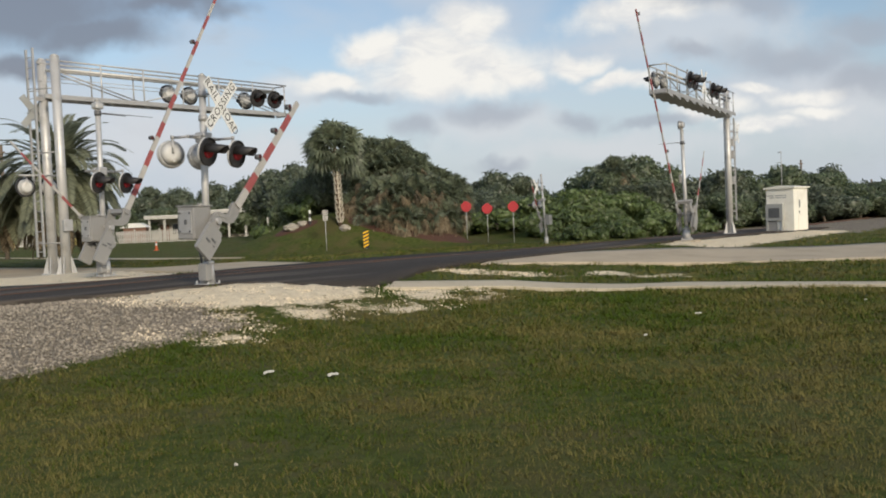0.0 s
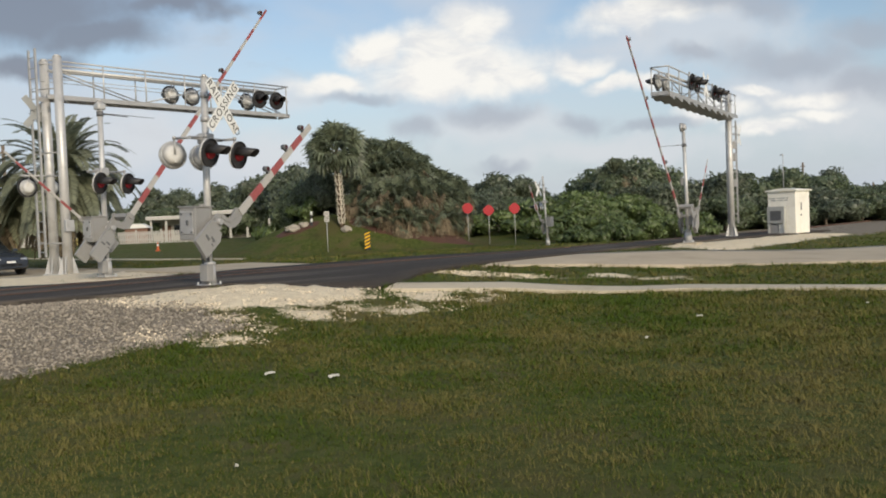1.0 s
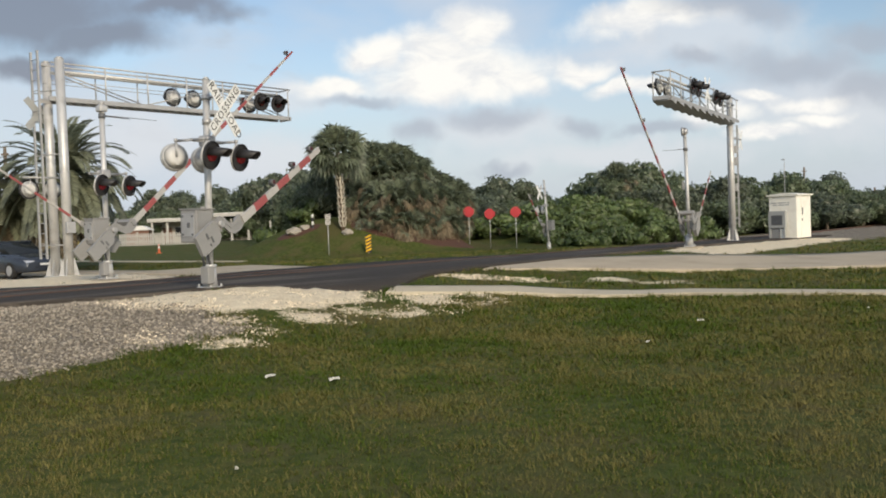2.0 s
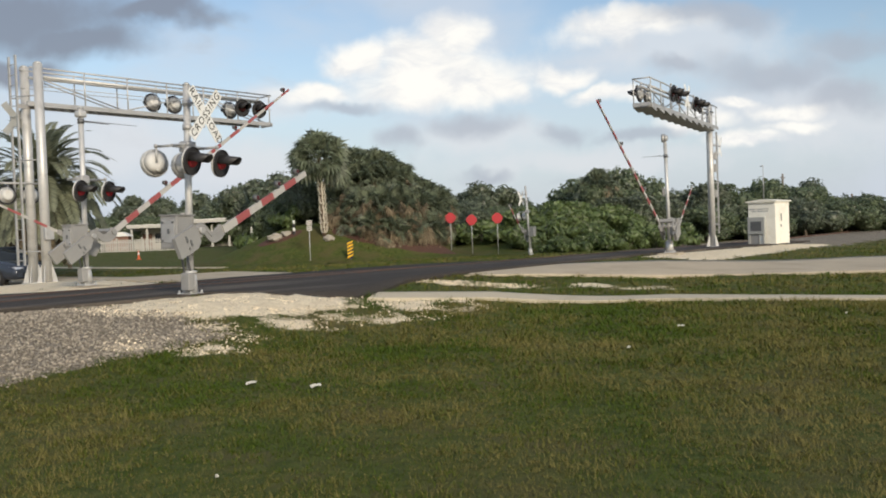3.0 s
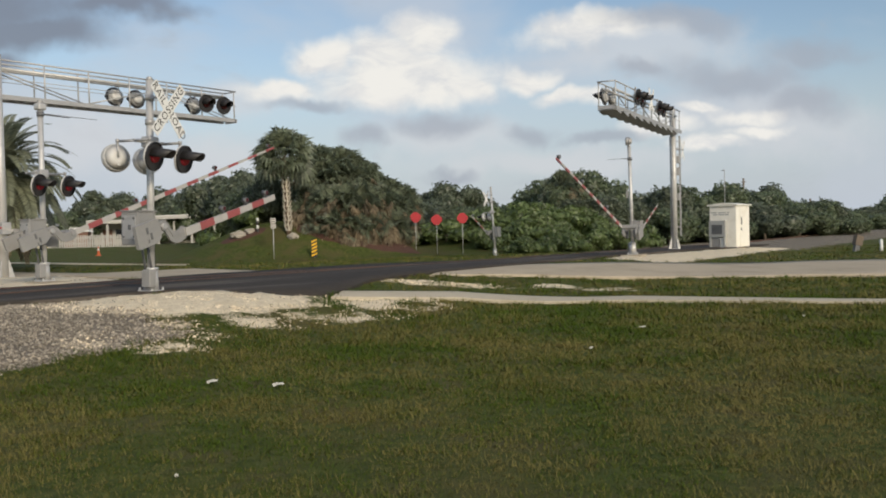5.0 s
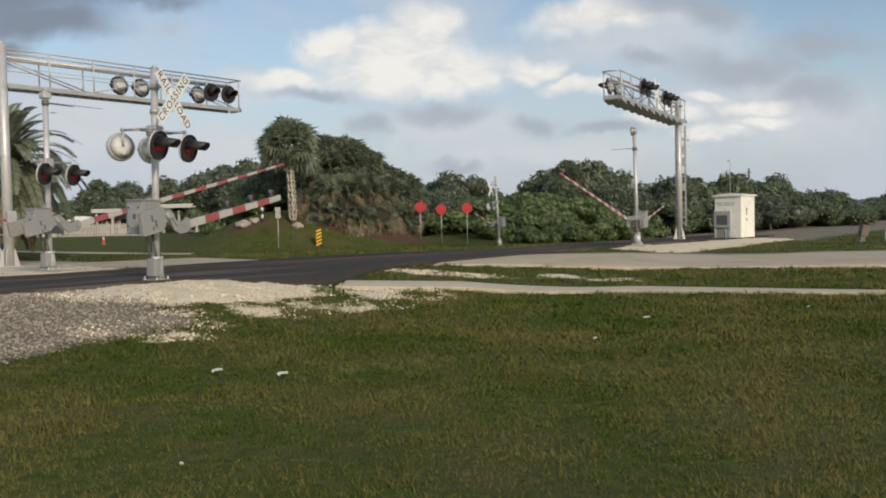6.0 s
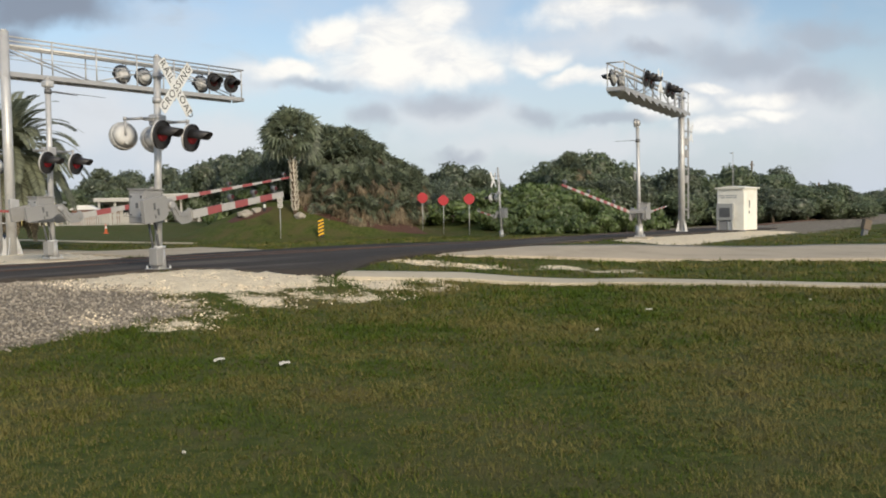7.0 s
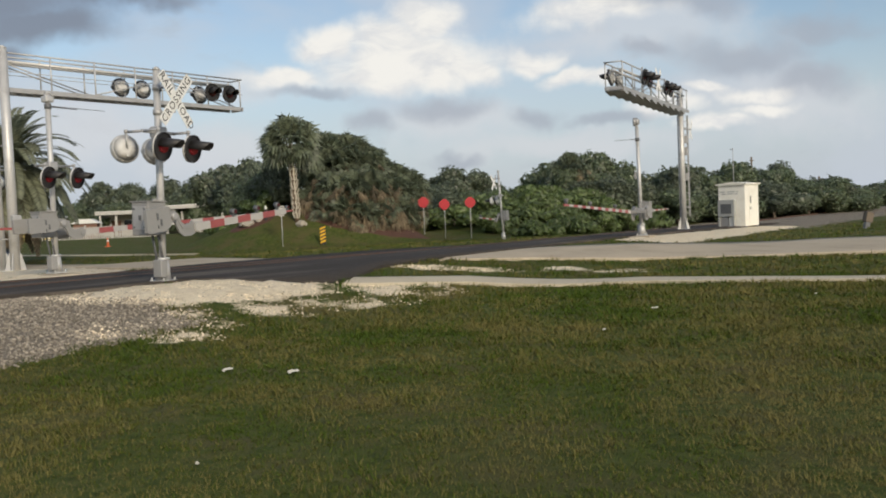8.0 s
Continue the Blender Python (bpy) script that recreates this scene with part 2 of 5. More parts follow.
WOOD_POLE = material("weathered_pole_wood", (0.16, 0.13, 0.10), 0.9, 0, 0.2, 2, 30, 0.3)
LENS.node_tree.nodes["Principled BSDF"].inputs["Emission Color"].default_value = (1.0, 0.06, 0.08, 1)
LENS.node_tree.nodes["Principled BSDF"].inputs["Emission Strength"].default_value = 0.05
DULL_LENS = material("unlit_red_lens", (0.06, 0.012, 0.013), 0.15, 0, 0.1, 5, 40, 0)
# ---- building helpers ----
def thing(name, m, label, category, group="", kind=""):
    ob = new(name)
    ob.empty_display_size = 0.2
    ob.matrix_basis = m
    return tagged(ob, label, category, group, kind)


def link(name, bm, mat, parent=None, label="", m=None, smooth=False):
    me = bpy.data.meshes.new(name)
    bm.to_mesh(me)
    bm.free()
    for one in mat if isinstance(mat, (list, tuple)) else (mat,):
        me.materials.append(one)
    if smooth:
        me.shade_smooth()
    ob = new(name, me)
    if parent:
        ob.parent = parent
    if m is not None:
        ob.matrix_basis = m
    return tagged(ob, label)


def part(name, bm, mat, parent, label="", m=None, smooth=False):
    return link(name, bm, mat, parent, label, m, smooth)


def tube(bm, a, b, r0, r1=None, seg=12, mat=0):
    """A round bar from a to b."""
    a, b = Vector(a), Vector(b)
    r1 = r0 if r1 is None else r1
    turn = (b - a).to_track_quat("Z", "Y").to_matrix().to_4x4()
    out = bmesh.ops.create_cone(bm, cap_ends=True, segments=seg, radius1=r0, radius2=r1, depth=(b - a).length, matrix=Matrix.Translation((a + b) / 2) @ turn)
    for f in {f for v in out["verts"] for f in v.link_faces}:
        f.material_index = mat
        f.smooth = len(f.verts) == 4
    return out["verts"]


def block(bm, c, size, m=None, bevel=0.0, mat=0):
    """A box about c, its edges rounded by bevel."""
    place = (m or Matrix()) @ Matrix.Translation(c) @ Matrix.Diagonal((*size, 1))
    out = bmesh.ops.create_cube(bm, size=1.0, matrix=place)
    faces = {f for v in out["verts"] for f in v.link_faces}
    for f in faces:
        f.material_index = mat
    if bevel:
        edges = list({e for v in out["verts"] for e in v.link_edges})
        res = bmesh.ops.bevel(bm, geom=edges, offset=bevel, segments=2, affect="EDGES", profile=0.5)
        for f in res["faces"]:
            f.material_index = mat


def plate(bm, outline, y0, y1, m=None, mat=0):
    """A flat plate with an outline in x and z, from y0 to y1."""
    m = m or Matrix()
    va = [bm.verts.new(m @ Vector((x, y0, z))) for x, z in outline]
    vb = [bm.verts.new(m @ Vector((x, y1, z))) for x, z in outline]
    n = len(outline)
    faces = [bm.faces.new(va), bm.faces.new(vb[::-1])]
    for i in range(n):
        faces.append(bm.faces.new((va[i], vb[i], vb[(i + 1) % n], va[(i + 1) % n])))
    for f in faces:
        f.material_index = mat
    bmesh.ops.recalc_face_normals(bm, faces=faces)


def ring_outline(r, n):
    return [(r * math.cos(2 * math.pi * i / n), r * math.sin(2 * math.pi * i / n)) for i in range(n)]


# ---- the lie of the land ----
def ease(v):
    v = min(1.0, max(0.0, v))
    return v * v * (3 - 2 * v)


def height(x, y):
    """The ground: a low bank along the track, and a planted mound across the road."""
    dx, dy = x + 6.4, y - 18.4
    along, side = dx * 0.625 + dy * 0.78, dx * 0.78 - dy * 0.625
    if side > 0:
        h = (0.5 - 0.009 * min(max(along, 0), 40)) * ease(1 - (side - 3.2) / 5.5)
    else:
        h = max(0.0, 0.5 - 0.016 * max(along, 0)) * ease(1 - (-side - 6.5) / 7.0)
    h += 2.1 * ease(1.25 - math.hypot((x + 5.2) / 7.0, (y - 51) / 6.0))
    h += 0.45 * ease((y - 64) / 16) * ease((-12 - x) / 6)
    h += 1.5 * ease(1.2 - math.hypot((x - 8.5) / 8.5, (y - 59) / 9.5))
    return h


def uneven(x, y):
    return 0.03 * noise.noise((x * 0.5, y * 0.5, 3.1)) + 0.015 * noise.noise((x * 1.9, y * 1.9, 8.7))


def surface(x, y):
    return height(x, y) + uneven(x, y) * ease((46 - y) / 30 + 0.5)


def spread(bm, near, far, lift, steps=40, across=6, thick=0.12):
    """A paved strip draped on the land between two edges, each a list of (x, y)."""
    def point(line, t):
        f = t * (len(line) - 1)
        i = min(int(f), len(line) - 2)
        k = f - i
        return Vector(line[i]).lerp(Vector(line[i + 1]), k)
    rows = []
    for i in range(steps + 1):
        a, b = point(near, i / steps), point(far, i / steps)
        row = []
        for j in range(across + 1):
            p = a.lerp(b, j / across)
            row.append(bm.verts.new((p.x, p.y, height(p.x, p.y) + lift)))
        low = [bm.verts.new((q.co.x, q.co.y, q.co.z - thick)) for q in (row[0], row[-1])]
        rows.append((row, low))
    for (r0, l0), (r1, l1) in zip(rows, rows[1:]):
        for j in range(across):
            bm.faces.new((r0[j], r1[j], r1[j + 1], r0[j + 1])).smooth = True
        bm.faces.new((l0[0], l1[0], r1[0], r0[0]))
        bm.faces.new((r0[-1], r1[-1], l1[1], l0[1]))
    bmesh.ops.recalc_face_normals(bm, faces=bm.faces)


def track(x, y):
    """Metres along the track from the crossing, and to its near side."""
    dx, dy = x + 6.4, y - 18.4
    return dx * 0.625 + dy * 0.78, dx * 0.78 - dy * 0.625


def inside(v, lo, hi, soft):
    return ease((v - lo) / soft + 0.5) * ease((hi - v) / soft + 0.5)


def rough(x, y, s, seed):
    return noise.fractal((x * s, y * s, seed), 1.0, 2.0, 4)


def gravel(x, y):
    a, s = track(x, y)
    g = inside(s, 2.4, 6.7 - 0.12 * min(0, a + 3), 0.9) * inside(a, -60, -2.4, 2.0)
    far = inside(s, -4.0, 6.5, 1.5) * inside(a, 31, 400, 4)
    return max(g, far * 0.9) + 0.25 * rough(x, y, 1.1, 2.0)


def heap(a, s):
    """The loose pile of shell sand round the signal, 0 to 1."""
    return ease(1.5 - math.hypot((a + 0.95 - 0.4 * (s - 4.5)) / 2.1, (s - 4.5) / 1.5))


def sand(x, y):
    a, s = track(x, y)
    pile = 1.0 * heap(a, s)
    tail = 0.52 * inside(s, 4.6, 6.4, 1.2) * inside(a, -0.2, 2.4, 1.2)
    streak = 0.48 * inside(s, 6.0, 7.5, 0.9) * inside(a, -0.8, 3.4, 1.2)
    verge = 0.9 * max(inside(s, -6.5, 0.5, 0.8) * inside(a, -8.0, 2.6, 1.5), inside(s, -11.5, -3.0, 0.8) * inside(a, -8.0, 4.6, 1.5))
    pad = 0.95 * inside(s, 3.2, 6.0, 1.0) * inside(a, 17.5, 34, 2.5)
    spot = 0.62 * ease(1.3 - math.hypot((x - 1.1) / 1.9, (y - 19.3) / 0.7)) + 0.55 * ease(1.3 - math.hypot((x - 4.5) / 2.5, (y - 20.2) / 0.8))
    wild = 0.45 * inside(s, 5.6, 7.5, 1.2) * inside(a, -4.3, -0.4, 1.5)
    return max(pile, tail, streak, verge, pad, spot, wild) + 0.36 * rough(x, y, 1.3, 5.0) * (1 - 0.6 * pile)


def between(x, y, near, far):
    for (p0, p1), (q0, q1) in zip(zip(near, near[1:]), zip(far, far[1:])):
        poly = (p0, p1, q1, q0)
        if all((b[0] - a[0]) * (y - a[1]) - (b[1] - a[1]) * (x - a[0]) >= 0 for a, b in zip(poly, poly[1:] + poly[:1])):
            return True
    return False


def paved(x, y):
    return any(between(x, y, row[4], row[5]) for row in PAVING[:4])


def ground_material():
    mat = bpy.data.materials.new("lawn_soil_gravel_and_sand")
    mat.use_nodes = True
    nt = mat.node_tree
    N, L = nt.nodes.new, nt.links.new
    bsdf = nt.nodes["Principled BSDF"]
    tc = N("ShaderNodeTexCoord")

    def noise_node(s, detail=5.0, r=0.6):
        n = N("ShaderNodeTexNoise")
        L(tc.outputs["Object"], n.inputs["Vector"])
        n.inputs["Scale"].default_value, n.inputs["Detail"].default_value, n.inputs["Roughness"].default_value = s, detail, r
        return n.outputs[0]

    def ramp(v, lo, hi):
        n = N("ShaderNodeMapRange")
        n.interpolation_type = "SMOOTHSTEP"
        L(v, n.inputs[0])
        n.inputs[1].default_value, n.inputs[2].default_value = lo, hi
        return n.outputs[0]

    def mix(f, a, b):
        n = N("ShaderNodeMix")
        n.data_type = "RGBA"
        L(f, n.inputs[0])
        for sock, v in ((n.inputs[6], a), (n.inputs[7], b)):
            if isinstance(v, tuple):
                sock.default_value = (*v, 1)
            else:
                L(v, sock)
        return n.outputs[2]

    def masked(name, grain, amount):
        at = N("ShaderNodeAttribute")
        at.attribute_name = name
        m = N("ShaderNodeMath")
        m.operation = "MULTIPLY_ADD"
        L(grain, m.inputs[0])
        m.inputs[1].default_value = amount
        L(at.outputs["Fac"], m.inputs[2])
        return m.outputs[0]

    fine, mid, broad, huge = noise_node(45), noise_node(6), noise_node(0.9), noise_node(0.28)
    grass = mix(ramp(mid, 0.3, 0.7), (0.046, 0.066, 0.013), (0.094, 0.112, 0.028))
    grass = mix(ramp(broad, 0.46, 0.66), grass, (0.100, 0.092, 0.036))
    grass = mix(ramp(huge, 0.50, 0.68), grass, (0.090, 0.082, 0.030))
    grass = mix(ramp(fine, 0.55, 0.75), grass, (0.03, 0.036, 0.012))
    stone = mix(ramp(fine, 0.35, 0.7), (0.13, 0.112, 0.09), (0.34, 0.30, 0.24))
    sandy = mix(ramp(mid, 0.35, 0.7), (0.80, 0.70, 0.52), (0.68, 0.58, 0.42))
    sandy = mix(ramp(fine, 0.6, 0.75), sandy, (0.46, 0.385, 0.27))
    colour = mix(ramp(masked("gravel", mid, 0.5), 0.62, 0.80), grass, stone)
    colour = mix(ramp(masked("sand", mid, 0.6), 0.72, 0.90), colour, sandy)
    L(colour, bsdf.inputs["Base Color"])
    bsdf.inputs["Roughness"].default_value = 0.95
    bsdf.inputs["Specular IOR Level"].default_value = 0.15
    b = N("ShaderNodeBump")
    b.inputs["Strength"].default_value, b.inputs["Distance"].default_value = 0.7, 0.05
    L(fine, b.inputs["Height"])
    L(b.outputs[0], bsdf.inputs["Normal"])
    return mat


def stops(*spans):
    out = set()
    for lo, hi, step in spans:
        out |= {round(lo + step * i, 3) for i in range(int((hi - lo) / step) + 1)}
    return sorted(out)


def make_ground():
    xs = stops((-60, -18, 3), (-18, -9, 0.4), (-9, 4, 0.14), (4, 20, 0.4), (20, 60, 2)) + [90, 150, 350, 900, 2500]
    xs = [-2500, -900, -350, -150, -90] + xs
    ys = [-2500, -300, -60, -15, -5, -2] + stops((0, 8, 0.4), (8, 20.5, 0.14), (20.5, 45, 0.4), (45, 66, 1), (69, 120, 6)) + [160, 250, 500, 1000, 2500]
    verts, g_mask, s_mask = [], [], []
    for y in ys:
        for x in xs:
            near = -30 < x < 60 and 0 < y < 90
            s, g = (sand(x, y), gravel(x, y)) if near else (0.0, 0.0)
            flat = near and paved(x, y)
            lump = -0.03 if flat else 0.06 * heap(*track(x, y)) * ease((track(x, y)[1] - 3.2) / 1.2) + 0.04 * ease(s - 0.2) * max(0, 1 - abs(y - 15) / 8) * (0.6 + rough(x, y, 2.2, 9.0)) + 0.03 * ease(s) * rough(x, y, 6.0, 4.0) if near else 0.0
            verts.append((x, y, surface(x, y) + lump))
            g_mask.append(g)
            s_mask.append(s)
    w = len(xs)
    faces = [(j * w + i, j * w + i + 1, (j + 1) * w + i + 1, (j + 1) * w + i) for j in range(len(ys) - 1) for i in range(w - 1)]
    me = bpy.data.meshes.new("ground")
    me.from_pydata(verts, [], faces)
    me.shade_smooth()
    for name, values in (("gravel", g_mask), ("sand", s_mask)):
        me.attributes.new(name, "FLOAT", "POINT").data.foreach_set("value", values)
    me.materials.append(ground_material())
    ob = new("ground", me)
    tagged(ob, "mown grass with bare sandy patches along the railway", "ground", kind="structure")


PAVING = [
    ("road_left", BEIGE_ROAD, "pale worn concrete road leading to the crossing", "road",
     [(-45, 41), (-17.3, 29.4), (-12.0, 27.2), (-6.3, 21.9)], [(-45, 57), (-22.5, 43.6), (-12.0, 36.0), (-3.9, 26.0)], 0.03),
    ("road_right", BEIGE_ROAD, "pale worn concrete road beyond the crossing", "road",
     [(0.85, 20.8), (3.02, 21.75), (8.08, 23.4), (11.65, 22.6), (40, 14)], [(1.33, 22.4), (3.46, 25.2), (7.52, 27.85), (15.0, 30.7), (48, 26)], 0.03),
    ("footpath", WALK, "narrow concrete footpath across the grass", "footpath",
     [(-1.16, 16.05), (1.24, 17.1), (4.7, 16.9), (8.09, 15.4), (14, 12.6), (22, 9)], [(-0.99, 16.95), (1.31, 18.0), (4.98, 17.9), (8.35, 16.0), (14.3, 13.2), (22.3, 9.6)], 0.05),
    ("crossing_surface", ASPHALT, "fresh dark asphalt laid round the track at the crossing", "road surface",
     [(-14, 5.5), (-7.09, 13.7), (-5.4, 14.4), (-4.05, 16.1), (-2.3, 15.7), (-1.3, 16.2), (-0.9, 17.2), (-0.5, 19.0), (0.87, 21.3), (3.46, 24.85), (8.03, 31.25), (20, 45)],
     [(-20, 8), (-9.5, 18.0), (-8.3, 18.2), (-7.2, 18.8), (-6.3, 20.6), (-5.19, 23.4), (-3.89, 25.3), (-2.5, 27.9), (-0.72, 30.4), (2.35, 32.4), (7.5, 36.4), (17, 48)], 0.06),
    ("pavement_far", WALK, "pale kerb strip beyond the grass verge", "pavement",
     [(-60, 82), (-33, 64), (-23.1, 53.2), (-15.3, 46.2), (-10, 42.5)], [(-60, 88), (-36, 67.5), (-24.5, 55.5), (-16.0, 48.0), (-10, 43.4)], 0.04),
]
make_ground()
for name, mat, label, category, near, far, lift in PAVING:
    bm = bmesh.new()
    spread(bm, near, far, lift, 60, 8)
    tagged(link(name, bm, mat), label, category, kind="structure")

for side in (-0.75, 0.75):
    bm = bmesh.new()
    rows = []
    for i in range(60):
        a = -22 + i * 1.6
        x, y = -6.4 + 0.625 * a + 0.78 * side, 18.4 + 0.78 * a - 0.625 * side
        z = height(x, y) + 0.075
        rows.append([bm.verts.new((x + 0.78 * d, y - 0.625 * d, z + h)) for d, h in ((-0.036, -0.1), (-0.036, 0), (0.036, 0), (0.036, -0.1))])
    for p, q in zip(rows, rows[1:]):
        for j in range(3):
            bm.faces.new((p[j], q[j], q[j + 1], p[j + 1]))
    bmesh.ops.recalc_face_normals(bm, faces=bm.faces)
    tagged(link("rail", bm, RUST), "rusty steel rail set flush in the asphalt", "rail", "rails", "structure")
# ---- crossing signals ----
def lamp_unit(parent, m, front, r=0.255, dark_back=False):
    """A round flashing-light unit that faces -y of its own space: backing disc, housing, lens, hood."""
    bm = bmesh.new()
    plate(bm, ring_outline(r, 28), 0.0, 0.012)
    lip = ring_outline(r, 28)
    for (x0, z0), (x1, z1) in zip(lip, lip[1:] + lip[:1]):
        k = 0.95
        q = [bm.verts.new(p) for p in ((x0, -0.03, z0), (x1, -0.03, z1), (x1, 0.0, z1), (x0, 0.0, z0), (x0 * k, -0.03, z0 * k), (x1 * k, -0.03, z1 * k), (x1 * k, 0.0, z1 * k), (x0 * k, 0.0, z0 * k))]
        for i in ((0, 1, 2, 3), (5, 4, 7, 6), (0, 4, 5, 1)):
            bm.faces.new([q[j] for j in i])
    unit = part("flashing_light", bm, BLACK if front or dark_back else LAMP_BACK, parent, "round railway flashing light with dark backing disc" if front else "round flashing light seen from its painted back", m)
    bm = bmesh.new()
    if dark_back:
        tube(bm, (0, 0.012, 0), (0, 0.10, 0), r * 0.82, r * 0.72, 24)
        tube(bm, (0, 0.10, 0), (0, 0.15, 0), r * 0.72, r * 0.35, 24)
    else:
        # a shallow dome with a rolled rim
        steps = [(0.99, 0.012), (0.99, 0.05), (0.90, 0.068), (0.25, 0.085)]
        for (k0, y0), (k1, y1) in zip(steps, steps[1:]):
            tube(bm, (0, y0, 0), (0, y1, 0), r * k0, r * k1, 28)
        block(bm, (0, 0.11, -r * 0.55), (0.05, 0.03, 0.03))
    part("housing", bm, LAMP_BACK, unit, smooth=False)
    bm = bmesh.new()
    tube(bm, (0, -0.05, 0), (0, 0.0, 0), r * 0.40, r * 0.46, 24)
    part("lens", bm, DULL_LENS if dark_back else LENS, unit, "dark red glass lens")
    bm = bmesh.new()
    n = 14
    rows = []
    for i in range(n + 1):
        a = math.pi * (-0.06 + 1.12 * i / n)
        reach = 0.39 - 0.12 * abs(1 - 2 * i / n) ** 2.5
        rows.append([bm.verts.new((q * math.cos(a), y, q * math.sin(a) + 0.02)) for q, y in ((r * 0.52, 0.0), (r * 0.48, -reach), (r * 0.51, -reach), (r * 0.56, 0.0))])
    for a, b in zip(rows, rows[1:]):
        for j in range(4):
            bm.faces.new((a[j], b[j], b[(j + 1) % 4], a[(j + 1) % 4])).smooth = True
    for e in (rows[0], rows[-1]):
        bm.faces.new(e)
    bmesh.ops.recalc_face_normals(bm, faces=bm.faces)
    part("hood", bm, BLACK, unit)
    bm = bmesh.new()
    tube(bm, (0, 0.12, 0), (0, 0.12, r * 0.72 + 0.10), 0.022, seg=8)
    tube(bm, (0, 0.12, r * 0.72 + 0.08), (0, 0.12, r * 0.72 + 0.14), 0.035, seg=8)
    part("hanger", bm, GALV, unit)
    return unit


def letters(parent, text, size, m, mat=LETTER, spacing=1.0):
    """Letters cut in thin sheet, lying in x and z and facing -y."""
    cu = bpy.data.curves.new("lettering", "FONT")
    cu.body, cu.size, cu.extrude, cu.align_x, cu.align_y = text, size, 0.001, "CENTER", "CENTER"
    cu.space_character, cu.resolution_u = spacing, 3
    tmp = new("lettering_curve", cu)
    me = bpy.data.meshes.new_from_object(tmp)
    bpy.data.objects.remove(tmp)
    me.materials.clear()
    me.materials.append(mat)
    ob = new("lettering", me)
    ob.parent = parent
    ob.matrix_basis = m @ pose(0, 0, 0, 90)
    return ob


def make_crossbuck(parent, m, text=True, mat=WHITE):
    bm = bmesh.new()
    block(bm, (0, 0, 0), (1.14, 0.006, 0.205))
    up = part("crossbuck_blade", bm, mat, parent, "white crossbuck blade with black letters" if text else "crossbuck blade seen from behind", m @ pose(0, -0.014, 0, 0, -50, 0))
    bm = bmesh.new()
    block(bm, (0, 0, 0), (1.14, 0.006, 0.205))
    down = part("crossbuck_blade", bm, mat, parent, "white crossbuck blade with black letters" if text else "crossbuck blade seen from behind", m @ pose(0, 0, 0, 0, 50, 0))
    if text:
        letters(up, "CROSSING", 0.195, pose(0, -0.006, 0), spacing=1.20)
        letters(down, "RAIL", 0.195, pose(-0.345, -0.006, 0), spacing=1.12)
        letters(down, "ROAD", 0.195, pose(0.345, -0.006, 0), spacing=1.12)
    return up


